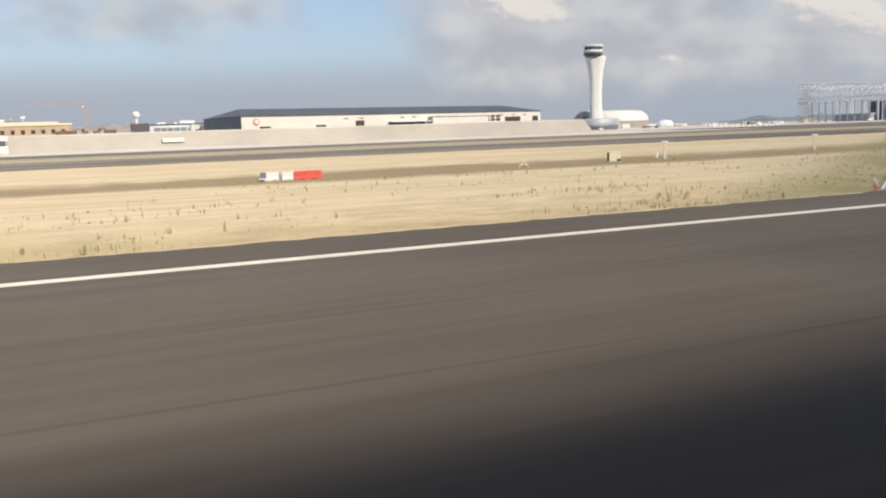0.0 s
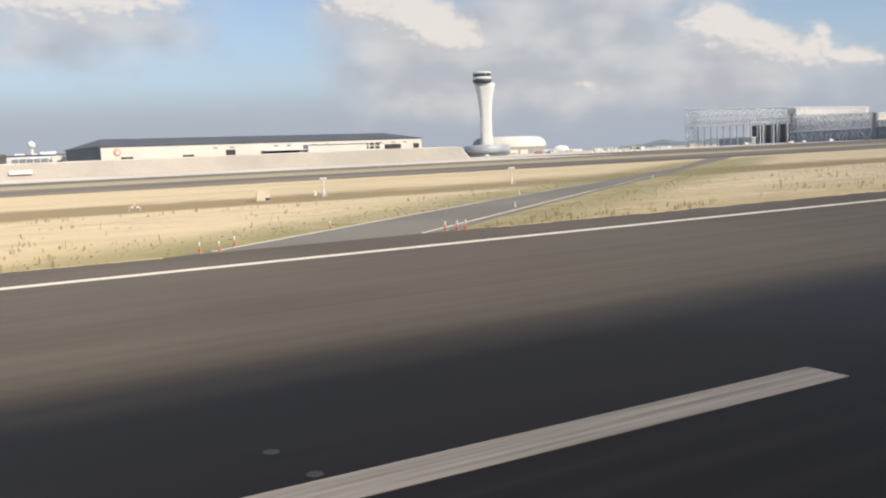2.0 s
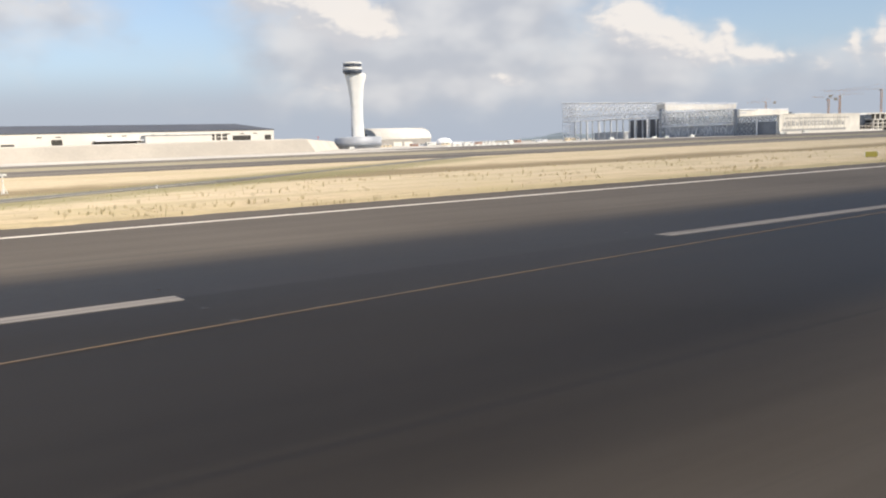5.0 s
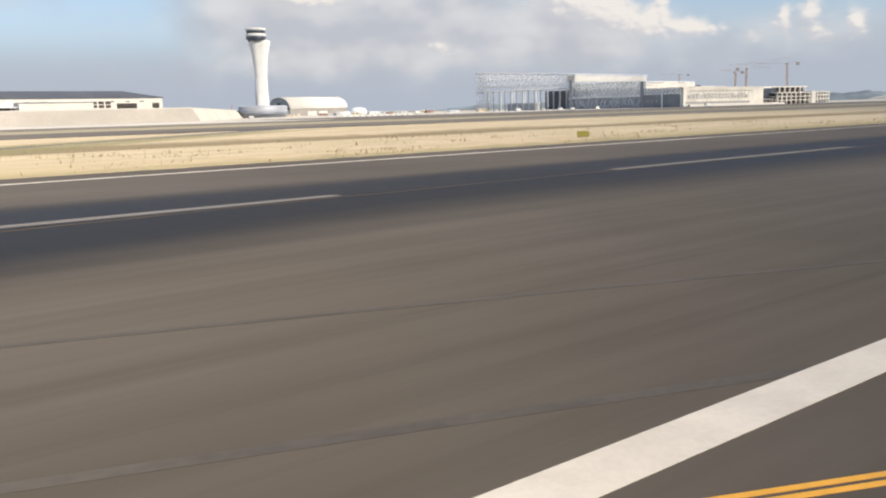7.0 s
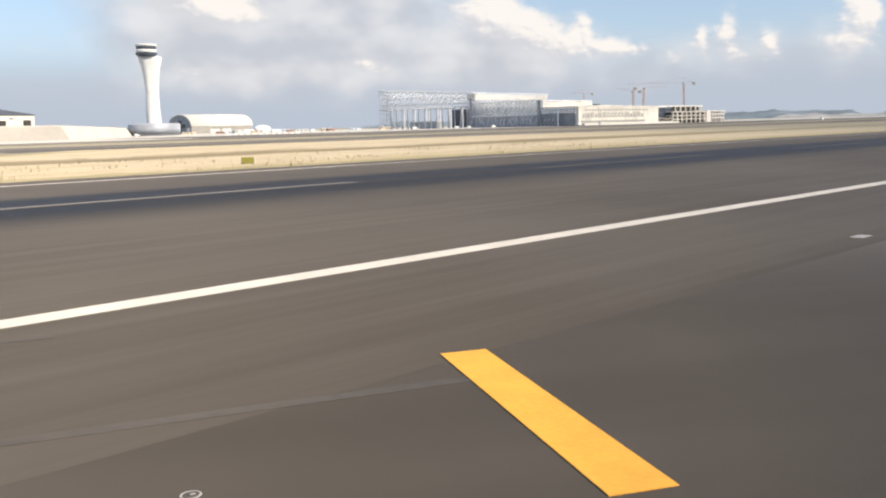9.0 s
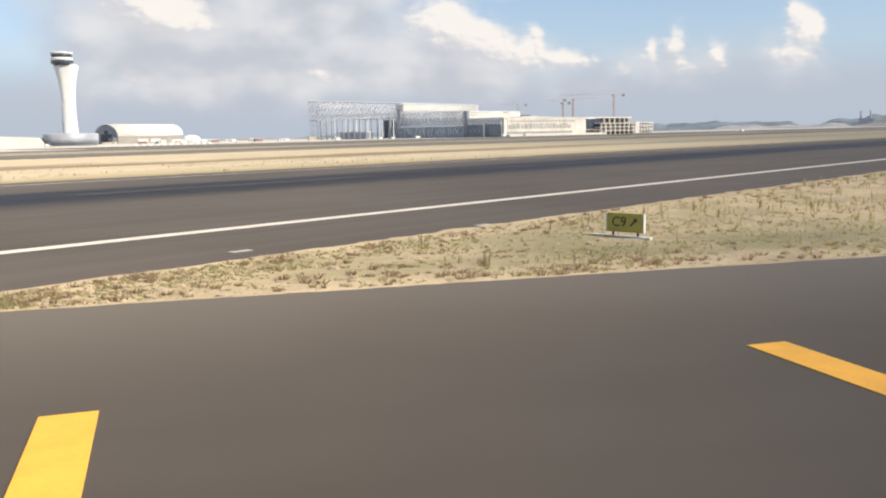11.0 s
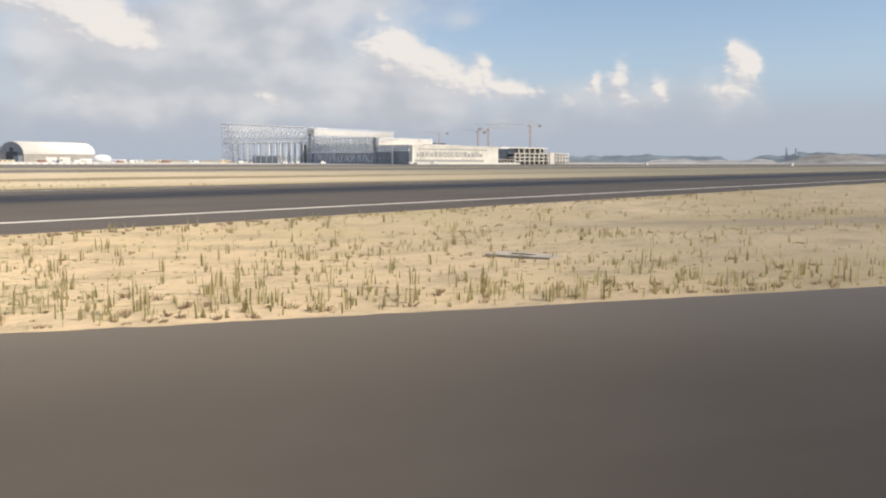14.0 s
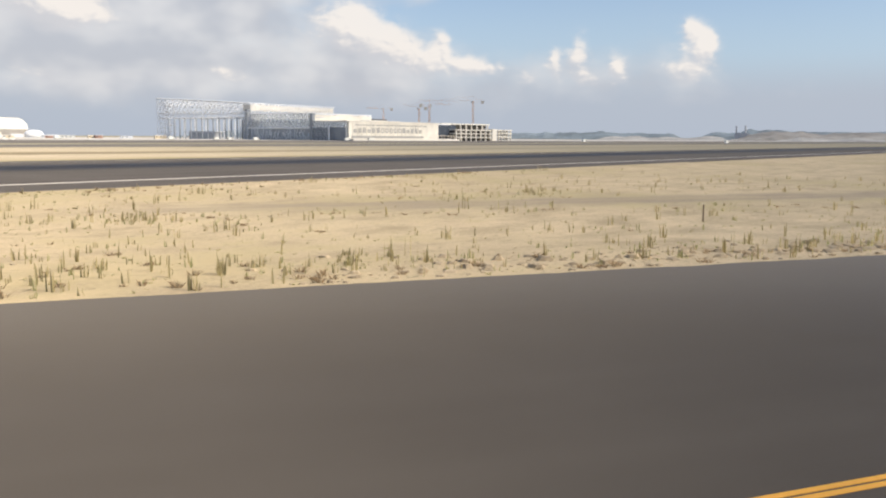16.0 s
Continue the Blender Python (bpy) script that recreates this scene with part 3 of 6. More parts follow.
part("lead_in_line", ribbon(lead, 0.042, lay, 0.016), WORN_YELLOW, runway, "thin worn yellow lead-in line")

exit_outline = [(30.0, NEAR - 0.002), (GORE[0] - 1.4, NEAR - 0.002), (GORE[0] + 0.6, NEAR - 0.55), *[(x, exit_edge(x)) for x in (202.9, 212.0, 220.0, 226.0, 232.0, 238.0, 244.0, 250.0, 256.0, 262.0, 268.0, 276.0, 286.0, 300.0, 900.0)], (860.0, -560.0), (0.0, -80.0)]
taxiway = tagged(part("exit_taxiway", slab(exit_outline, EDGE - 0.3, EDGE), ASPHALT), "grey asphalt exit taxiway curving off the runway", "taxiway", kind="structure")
at_edge = lambda x, y: EDGE


def side(x):
    """The curve of the double yellow line."""
    t = x - 141.5
    return -30.60 - 0.20 * min(1.0, max(0.0, (t - 25.0) / 60.0)) - 0.455 * t - 0.00098 * min(t, 75.0) ** 2 - (0.147 * (t - 75.0) if t > 75 else 0.0) + 0.60 * math.exp(-((t - 19.5) / 9.5) ** 2)


for off in (-0.165, 0.165):
    part("side_stripe", ribbon([(x - off * 0.46, side(x) + off * 0.88) for x in np.arange(141.4, 560.0, 3.0)], 0.055, at_edge), YELLOW_LINE, taxiway, "one of two thin yellow side lines")
BARS = ((153.79, -30.65, -0.47, 4.75), (166.57, -33.43, -0.49, 6.3), (178.9, -39.3, -0.51, 6.9), (191.0, -46.1, -0.53, 7.2), (203.05, -53.07, -0.55, 7.4), (214.6, -59.74, -0.58, 7.5))
for x, y, s, length in BARS:
    d = hypot(1.0, s)
    ux, uy = s / d, -1.0 / d
    part("cross_bar", ribbon([(x, y), (x + ux * length / 2, y + uy * length / 2), (x + ux * length, y + uy * length)], 0.46, at_edge, 0.018), YELLOW_LINE, taxiway, "broad yellow cross bar")

for dy, x0, x1, half in ((0.0, 126.0, 180.0, 0.16), (7.35, 134.0, 176.0, 0.12)):
    mark = [(x, -26.0 + dy - 0.34 * (x - 138.6) - 0.0009 * (x - 138.6) * abs(x - 138.6)) for x in np.arange(x0, x1, 4.0)]
    part("tyre_mark", ribbon(mark, half, lambda x, y: max(crown(y), EDGE) + 0.004, 0.004), TYRE_MARK, runway, "dark curved tyre mark")

# service road over the field
ROAD_L, ROAD_R = (55.5, 36.4), (68.2, 36.3)
road = tagged(part("service_road", slab([(53.5, FAR + 0.002), (69.9, FAR + 0.002), (86.9, 50.4), (106.8, 66.2), (145.9, 97.0), (224.0, 158.3), (259.0, 186.0), (248.0, 186.0), (170.5, 119.5), (120.5, 84.2), (87.5, 61.2), (66.8, 45.8), (58.0, 39.0)], EDGE - 0.3, EDGE + 0.01), ROAD_GREY), "narrow grey asphalt service road with white edge lines", "road", kind="structure")
on_road = lambda x, y: EDGE + 0.012
for line, half in (([(55.6, 36.9), (67.3, 45.7), (88.0, 61.1), (121.0, 83.9), (171.0, 119.0), (250.0, 184.0)], 0.10), ([(68.2, 36.4), (86.0, 50.6), (105.9, 66.4), (145.0, 97.2), (223.0, 158.5), (256.0, 184.5)], 0.095)):
    part("road_line", ribbon(line[:3], half, on_road, 0.02), WHITE_LINE, road, "white road edge line")
    part("road_line", ribbon(line[2:4], half * 0.7, on_road, 0.018), DUSTY_LINE, road, "dusty road edge line")
tagged(part("parallel_taxiway", slab([(-2500, 186), (3600, 186), (3600, 264), (-2500, 264)], EDGE - 0.3, EDGE + 0.02), DUSTY), "grey asphalt taxiway far across the field", "taxiway", kind="structure")
tagged(part("parallel_taxiway_2", slab([(-2500, 340), (3600, 340), (3600, 588), (430, 588), (430, 428), (-2500, 428)], EDGE - 0.3, EDGE + 0.02), DUSTY), "second grey taxiway beyond a strip of dry grass", "taxiway", kind="structure")
apron = tagged(part("apron", slab([(-2500, 428.01), (429.99, 428.01), (429.99, 588.01), (3600, 588.01), (3600, 1500), (-2500, 1500)], EDGE - 0.3, EDGE + 0.03), PALE_APRON), "pale concrete apron in front of the buildings", "apron", kind="structure")

# ---- bank and hangar ----
bm = bmesh.new()
prof = [(626.0, -0.5), (634.0, 9.6), (642.0, 10.6), (668.0, 10.6), (680.0, -0.5)]
ends = [[bm.verts.new((x + (d if x > 0 else 0), y - 16, z)) for (y, z), d in zip(prof, (3, 0, 0, 0, 3))] for x in (-1600.0, 0.0, 418.0)]
ends.append([bm.verts.new((v.co.x + 194.0, v.co.y + 318.0, v.co.z * 0.9)) for v in ends[-1]])
for a, b in zip(ends, ends[1:]):
    for i in range(5):
        bm.faces.new((a[i], b[i], b[(i + 1) % 5], a[(i + 1) % 5]))
bm.faces.new(ends[0])
bm.faces.new(ends[-1][::-1])
bank = tagged(part("retaining_bank", bm, BANK_WALL), "long pale concrete-faced bank below the hangar", "bank", kind="structure")

# west gable's shade is put into this colour; the east one stays cream
SHADED_SIDE = plain("shaded_side_cladding", (0.19, 0.20, 0.22), 0.6, 0.0, 0.06, 0.12, 1.0)
hangar = thing("hangar", "long low cream hangar with a dark grey roof", "hangar", 145.5, 662.0, -0.4, math.degrees(atan2(51.8, 287.7)))
L = 292.3
bm = bmesh.new()
part("wall", boxes([(0, L, 0, 1.0, 0, 20.8)]), HANGAR_WHITE, hangar, "cream clad front wall")
part("wall", boxes([(0, L, 79, 80, 0, 20.8)]), HANGAR_WHITE, hangar)
for x in (0.0, L - 1.0):
    bm = bmesh.new()
    box(bm, x, x + 1.0, 1.0, 79.0, 0, 20.7)
    part("gable", bm, SHADED_SIDE if x == 0 else HANGAR_WHITE, hangar, "clad gable end coloured dark for its shade" if x == 0 else "")
bm = bmesh.new()
rp = [(-0.6, 20.8, -0.6), (40.0, 27.3, 14.0), (80.6, 20.8, -0.6)]
lo = [bm.verts.new((i, y, z)) for y, z, i in rp]
hi = [bm.verts.new((L - i, y, z)) for y, z, i in rp]
lo2 = [bm.verts.new((i, y, z - 0.5)) for y, z, i in rp]
hi2 = [bm.verts.new((L - i, y, z - 0.5)) for y, z, i in rp]
for i in range(2):
    bm.faces.new((lo[i], hi[i], hi[i + 1], lo[i + 1]))
    bm.faces.new((lo2[i], lo2[i + 1], hi2[i + 1], hi2[i]))
    bm.faces.new((lo[i], lo2[i], hi2[i], hi[i])) if i == 0 else bm.faces.new((lo[2], hi[2], hi2[2], lo2[2]))
bm.faces.new((lo[0], lo[1], lo[2]))
bm.faces.new((hi[2], hi[1], hi[0]))
part("roof", bm, ROOF_DARK, hangar, "dark grey pitched roof")
for x, z, wd, h in ((14, 10.8, 9, 2.0), (61, 10.8, 9, 2.2), (96.5, 11.5, 8, 4.2), (250, 13.4, 18, 2.6), (282.5, 12.6, 6.5, 3.6)):
    part("door", boxes([(x, x + wd, -0.25, 0.3, z - 1.5, z + h)]), OPENING, hangar, "dark doorway")
for x in (86, 100, 139, 151, 175, 187, 244, 258, 271):
    part("vent", boxes([(x, x + 3.6, -0.3, 0.2, 17.2, 17.9)]), OPENING, hangar, "small louvre vent")
part("canopy", boxes([(127, 166, -6.0, 0.0, 13.6, 14.4)], 0.1), STEEL, hangar, "flat entrance canopy")
part("door", boxes([(128, 163, -0.25, 0.3, 10.5, 13.5)]), OPENING, hangar, "dark doorway under the canopy")
part("annexe", boxes([(167, 226, -7.0, 0.02, 0.0, 17.0)], 0.2), HANGAR_WHITE, hangar, "cream annexe against the front wall")
part("annexe_end", boxes([(166.6, 167.0, -7.0, 0.0, 0.0, 17.0)]), GREY_CLAD, hangar)
part("annexe_roof", boxes([(166.4, 226.6, -7.6, 0.02, 17.03, 17.5)]), STEEL_GREY, hangar)
for i in range(3):
    for j in range(2):
        part("window", boxes([(228 + i * 6.0, 232.6 + i * 6.0, -0.2, 0.2, 12.5 + j * 3.0, 14.8 + j * 3.0)]), OPENING, hangar, "square dark window")
bm = bmesh.new()
bmesh.ops.create_cone(bm, cap_ends=True, segments=28, radius1=2.6, radius2=2.6, depth=0.3, matrix=Matrix.Translation((11.5, -0.2, 16.2)) @ Euler((pi / 2, 0, 0)).to_matrix().to_4x4())
part("emblem", bm, RED_MARK, hangar, "round red emblem")
bm = bmesh.new()
bmesh.ops.create_cone(bm, cap_ends=True, segments=24, radius1=1.6, radius2=1.6, depth=0.3, matrix=Matrix.Translation((11.9, -0.4, 16.4)) @ Euler((pi / 2, 0, 0)).to_matrix().to_4x4())
part("emblem_field", bm, HANGAR_WHITE, hangar)

DARK_CLAD = plain("dark_cladding", (0.16, 0.145, 0.145), 0.7, 0.0, 0.1, 0.15, 1.0)
lowb = thing("low_building", "low grey and white flat-roofed service building", "building", 76.0, 752.0, -0.4, -4.0)
part("block", boxes([(0, 14, 0, 20, 0, 19.2)], 0.15), DARK_CLAD, lowb, "dark brown-grey end block")
part("block", boxes([(14.01, 60, 2, 20, 0, 17.4)], 0.15), STEEL, lowb)
part("glazing", boxes([(17, 44, 1.8, 2.3, 11.5, 15.2)]), STEEL_GREY, lowb, "long grey window band")
part("roof_edge", boxes([(14.02, 60.5, 1.4, 20.4, 17.41, 18.3)]), ROOF_DARK, lowb)
part("wing", boxes([(46, 66, -4, 1.99, 0, 16.6)], 0.15), HANGAR_WHITE, lowb, "white wing")
for unit in ((20, 27, 5, 11, 18.32, 19.6), (33, 36, 5, 9, 18.32, 19.4), (38, 50, 6, 13, 18.32, 20.6)):
    part("roof_unit", boxes([unit], 0.1), STEEL_WHITE, lowb, "white roof plant")
for i in range(6):
    part("glazing_bar", boxes([(17 + i * 5.2, 17.5 + i * 5.2, 1.5, 1.79, 11.5, 15.2)]), HANGAR_WHITE, lowb)
for x in (49.5, 57.5):
    part("door", boxes([(x, x + 4.5, -4.2, -3.8, 10.6, 13.2)]), OPENING, lowb, "dark doorway")

# ---- control tower ----
tower = thing("control_tower", "tall white curved control tower on a round grey base", "control tower", 641.1, 928.4, -0.4, 35.0)
tower.scale = (0.955, 0.955, 0.955)
shaft = [(9.9, 0), (9.3, 14), (8.1, 32), (7.9, 50), (8.6, 63), (10.0, 76), (12.2, 86), (13.7, 91), (13.6, 93.6), (10.8, 94.6)]


def fin(r, z, a):
    k = 1.0 + 0.05 * cos(2 * a + 0.02 * z) - 0.10 * max(0.0, cos(a - 3.6)) ** 8
    return r * k, r * k * 0.92


def leaning(bm, full=0.68):
    """The crown of the shaft is drawn to one side of its foot."""
    ax, ay = cos(radians(35.0)) * 8.4 + sin(radians(35.0)) * 4.7, -sin(radians(35.0)) * 8.4 + cos(radians(35.0)) * 4.7
    for v in bm.verts:
        f = min(1.0, max(0.0, (v.co.z - 40.0) / 54.0)) ** 1.6 * full
        v.co.x -= ax * f
        v.co.y -= ay * f
    return bm


part("shaft", ring(bmesh.new(), shaft, 56, fin), TOWER_WHITE, tower, "white flared shaft", True)
# raised grey strip stands for the shaded notch up the shaft
part("crease_shade", ring(bmesh.new(), [(1.6, 10), (1.9, 30), (1.2, 46), (0.2, 54)], 16, lambda r, z, a: (r, r)), GREY_CLAD, tower, "grey strip standing for a shaded notch in the shaft", True).matrix_local = pose(-7.2, 3.4, 0)
part("neck", leaning(ring(bmesh.new(), [(10.4, 93.5), (12.4, 96.2), (12.4, 98.0), (11.6, 98.2)], 40)), DARK_GLASS, tower, "dark lower gallery", True)
part("gallery", leaning(ring(bmesh.new(), [(11.2, 98.2), (12.1, 98.6), (11.8, 101.6), (11.2, 101.8)], 40)), TOWER_WHITE, tower, "white band between the galleries", True)
part("cab_glazing", leaning(ring(bmesh.new(), [(10.8, 101.7), (11.7, 105.6), (11.1, 105.7)], 40)), DARK_GLASS, tower, "dark ring of cab windows", True)
part("cab_roof", leaning(ring(bmesh.new(), [(11.8, 105.6), (12.3, 106.4), (11.9, 108.0), (3.0, 109.0)], 40)), TOWER_WHITE, tower, "white cab roof", True)
part("base_drum", ring(bmesh.new(), [(29, -0.2), (31.5, 4), (32.0, 13.5), (30.0, 14.6), (4, 15.0)], 56, lambda r, z, a: (r * 1.1, r * 0.9)), GREY_CLAD, tower, "round grey base building", True)
part("base_band", ring(bmesh.new(), [(31.6, 2.6), (31.9, 6.6), (31.6, 6.7)], 56, lambda r, z, a: (r * 1.1, r * 0.9)), STEEL_GREY, tower, "darker band round the base", True)


HALL_AT = (848.8, 1232.1)
# grey of the glazed ends has their shade put into it
SHADE_GLASS = plain("shaded_glazing", (0.30, 0.33, 0.36), 0.35, 0.1, 0.1, 0.2, 1.0)
# wall colour darkened for the shade under the roof's overhang
shaded_wall = plain("shaded_beige_wall", (0.44, 0.41, 0.365), 0.8, 0.0, 0.08, 0.1, 1.0)
hall = thing("vaulted_hall", "long white vaulted hall with a grey glazed end", "hall", HALL_AT[0], HALL_AT[1], -0.4, 15.0)
LONG, DEEP, EAVE, CREST = 135.0, 50.0, 12.5, 30.5


def vault(k, n=16):
    """The roof's outline over the depth of the hall."""
    a = pi * k / n
    return DEEP / 2 - (DEEP / 2 + 0.8) * cos(a), EAVE + (CREST - EAVE) * sin(a) ** 1.05


bm = bmesh.new()
arcs = [[bm.verts.new((x, vault(k)[0], vault(k)[1] - drop)) for k in range(17)] for x, drop in ((-1.0, 0.0), (LONG + 1.0, 0.0), (LONG + 1.0, 0.9), (-1.0, 0.9))]
for a, b in zip(arcs, arcs[1:] + arcs[:1]):
    for k in range(16):
        bm.faces.new((a[k], a[k + 1], b[k + 1], b[k]))
part("roof", bm, HANGAR_WHITE, hall, "white vaulted membrane roof", True)
for k in range(12):
    x = k * LONG / 12 + LONG / 24
    part("roof_seam", lattice([((x, vault(i)[0], vault(i)[1] + 0.1), (x, vault(i + 1)[0], vault(i + 1)[1] + 0.1)) for i in range(9)], 0.35), WING_WHITE, hall)
part("wall", boxes([(0, LONG, 0, DEEP, 0, EAVE - 0.1)], 0.1), shaded_wall, hall, "beige side walls darkened for eaves shade")
for x in (0.0, LONG - 0.5):
    bm = bmesh.new()
    rim_a = [bm.verts.new((x, vault(k)[0], vault(k)[1] - 1.0)) for k in range(17)]
    rim_b = [bm.verts.new((x + 0.5, v.co.y, v.co.z)) for v in rim_a]
    bm.faces.new(rim_a)
    bm.faces.new(rim_b[::-1])
    for k in range(17):
        bm.faces.new((rim_a[k], rim_a[(k + 1) % 17], rim_b[(k + 1) % 17], rim_b[k]))
    part("gable", bm, SHADE_GLASS, hall, "grey glazed gable end")
part("gate", boxes([(-0.6, -0.02, 13, 37, 0, 15.0)]), ROOF_DARK, hall, "dark end gate")
part("gate", boxes([(-0.6, -0.02, 21, 29, 15.1, 21.0)]), ROOF_DARK, hall, "dark window over the gate")
part("porch", boxes([(-8, -0.7, 2, 12, 0, 9.0)], 0.2), STEEL_GREY, hall, "dark lower porch")
for x in (40, 66):
    part("bay_door", boxes([(x, x + 20, -0.3, -0.02, 0, 7.0)]), HANGAR_WHITE, hall, "white sliding door")

# ---- terminal under construction ----


def web(p, q, lows, highs, bays, tiers, posts=True):
    """Crossed bars filling an upright face from p to q, between two sloping heights."""
    p, q = Vector((*p, 0)), Vector((*q, 0))

    def node(i, j):
        f = i / bays
        lo, hi = (h[0] + (h[1] - h[0]) * f for h in (lows, highs))
        return p + (q - p) * f + Vector((0, 0, lo + (hi - lo) * j / tiers))
    rows = []
    for j in range(tiers + 1):
        rows.append((node(0, j), node(bays, j)))
    for i in range(bays):
        for j in range(tiers):
            rows += [(node(i, j), node(i + 1, j + 1)), (node(i + 1, j), node(i, j + 1))]
            if posts:
                rows.append((node(i, j), node(i, j + 1)))
    return rows


FRAME_GREY = plain("primed_steel", (0.56, 0.57, 0.58), 0.5, 0.2, 0.1, 0.15, 2.0)
SKY_GLASS = plain("facade_glazing", (0.66, 0.68, 0.69), 0.25, 0.7, 0.12, 0.20, 0.6)
terminal = thing("terminal", "large stepped terminal building under construction with white steel trusses", "terminal")
# open steel frame of the tall bay
NORTH, SOUTH = 935.5, 749.5


def roof_line(y):
    return 43.8 + (53.4 - 43.8) * (y - SOUTH) / (NORTH - SOUTH)


part("truss", lattice(web((987.0, NORTH), (987.0, SOUTH), (33.0, 31.0), (53.4, 43.8), 22, 2), 0.55), STEEL_WHITE, terminal, "white crossed roof truss over open bays")
part("roof_beam", lattice([((987.0, NORTH + 0.5, 53.6), (987.0, SOUTH, 44.0)), ((1011.0, NORTH + 0.5, 53.0), (1011.0, SOUTH, 43.6))], 1.5), STEEL_WHITE, terminal, "white sloping roof beam")
part("truss", lattice(web((1011.0, NORTH), (1011.0, SOUTH), (33.0, 31.0), (53.0, 43.4), 16, 1), 0.5), STEEL_WHITE, terminal, "pale rear truss")
part("girder", lattice(web((987.6, NORTH), (987.6, SOUTH), (25.8, 25.2), (32.6, 30.6), 30, 1, False), 0.5), STEEL, terminal, "grey lower girder")
part("girder", lattice(web((1000.0, NORTH), (1000.0, SOUTH), (26.5, 26.0), (36.0, 33.0), 20, 1, False), 0.45), STEEL, terminal, "grey inner girder")
rows = []
for i in range(16):
    y = NORTH + (SOUTH - NORTH) * i / 15
    z = roof_line(y)
    rows += [((987, y, z), (1011, y, z)), ((987, y, z - 9), (1011, y, z)), ((987, y, z - 9), (1011, y, z - 9)), ((987, y, 27), (1011, y, 27))]
part("roof_tie", lattice(rows, 0.55), STEEL_WHITE, terminal, "white cross ties under the roof")
for i in range(15):
    y = NORTH - 24.0 + (SOUTH - NORTH + 24.0) * i / 14
    part("column", boxes([(986.4, 987.8, y - 0.75, y + 0.75, -0.4, 26.4)]), FRAME_GREY, terminal, "grey steel column")
    if i % 2 == 0:
        part("column", boxes([(1010.4, 1011.6, y - 0.6, y + 0.6, -0.4, 27.5)]), STEEL, terminal, "pale inner column")
part("stair_tower", lattice(web((986.5, 937.0), (986.5, 913.0), (0.0, 0.0), (53.8, 52.4), 3, 8), 0.5), STEEL, terminal, "grey braced stair tower at the end")
part("stair_tower", lattice(web((999.5, 937.0), (999.5, 913.0), (0.0, 0.0), (53.4, 52.0), 2, 6), 0.5), STEEL, terminal)
part("stair_flight", lattice([((987.5 + 3 * (j % 4), 914.5, 5.8 * j), (987.5 + 3 * (j % 4), 935.5, 5.8 * j + 2.9)) for j in range(9)] + [((987.5 + 3 * (j % 4), 935.5, 5.8 * j + 2.9), (987.5 + 3 * (j % 4), 914.5, 5.8 * j + 5.8)) for j in range(8)], 0.5), STEEL, terminal, "zigzag stair flights")
part("inner_block", boxes([(996, 1008, 828, 882, -0.4, 8.5)], 0.2), FRAME_GREY, terminal, "low grey block inside the open bays")
part("inner_roof", boxes([(995, 1009, 827, 883, 8.52, 9.6)], 0.1), STEEL_WHITE, terminal, "pale flat roof of the inner block")
part("dark_block", boxes([(1151.0, 1175, 690.0, 960.0, -0.4, 27.5)], 0.2), ROOF_DARK, terminal, "dark block seen through the open bays")
part("mast", lattice([((982.4, 772.0, -0.4), (982.4, 768.0, 12.0))], 0.9), STEEL_WHITE, terminal, "white raking strut")
# second step: glazed facade behind a lattice, white roof edge
part("corner_tower", boxes([(979.0, 984.5, 744.5, 749.0, -0.4, 36.0)], 0.2), STEEL_GREY, terminal, "narrow dark corner tower")
part("corner_lattice", lattice(web((978.6, 749.5), (978.6, 730.0), (0.0, 0.0), (33.0, 31.0), 3, 5), 0.5), STEEL, terminal, "grey braced corner bays")
for k in range(11):
    y = 634.0 + k * 10.0
    part("facade_panel", boxes([(984.4, 985.4, y + 0.15, y + 9.85, 14.4, 22.1)]), SKY_GLASS, terminal, "sky-reflecting facade glazing")
    part("facade_panel", boxes([(983.6, 984.6, y + 0.15, y + 9.85, 22.4, 30.0)]), SKY_GLASS, terminal)
part("facade_lattice", lattice(web((980.0, 744.0), (980.0, 634.0), (14.0, 13.5), (30.8, 30.2), 16, 2), 0.5), STEEL_WHITE, terminal, "white lattice facade")
part("facade_rail", lattice([((979.6, 745.0, z), (979.6, 633.5, z)) for z in (13.2, 14.2, 30.6)], 0.9), STEEL_WHITE, terminal, "white facade rails")
part("ground_storey", boxes([(984.0, 986.0, 634.0, 744.0, -0.4, 13.0)]), GREY_CLAD, terminal, "dark ground storey")
pick = random.Random(21)
for i in range(34):
    y = 642 + 2.9 * i
    lean_by = pick.choice((-1, 1)) * pick.uniform(2.5, 6.0)
    z0 = pick.uniform(0.3, 4.0)
    part("brace", lattice([((pick.uniform(979.4, 982.5), y, z0), (pick.uniform(979.4, 982.5), y + lean_by, z0 + pick.uniform(6.5, 10.0)))], 0.85), STEEL_WHITE, terminal, "white raking brace")
part("roof_deck", boxes([(986.1, 1082, 634, 746, 29.0, 30.4)]), STEEL, terminal, "pale roof deck")
part("inner_mass", boxes([(987.0, 1080, 640, 744, -0.4, 28.9)]), GREY_CLAD, terminal)
for k in range(18):
    x = 984.6 + k * 8.0
    part("roof_panel", boxes([(x + 0.1, x + 7.9, 744.8, 758.0, 34.4 + 0.25 * (k % 3), 42.2 - 0.05 * k)], 0.15), WING_WHITE, terminal, "white roof cladding panel")
part("roof_truss", lattice(web((985.0, 743.6), (1129.0, 743.6), (31.0, 31.0), (43.8, 42.8), 26, 1), 0.5), STEEL_WHITE, terminal, "white roof edge truss")
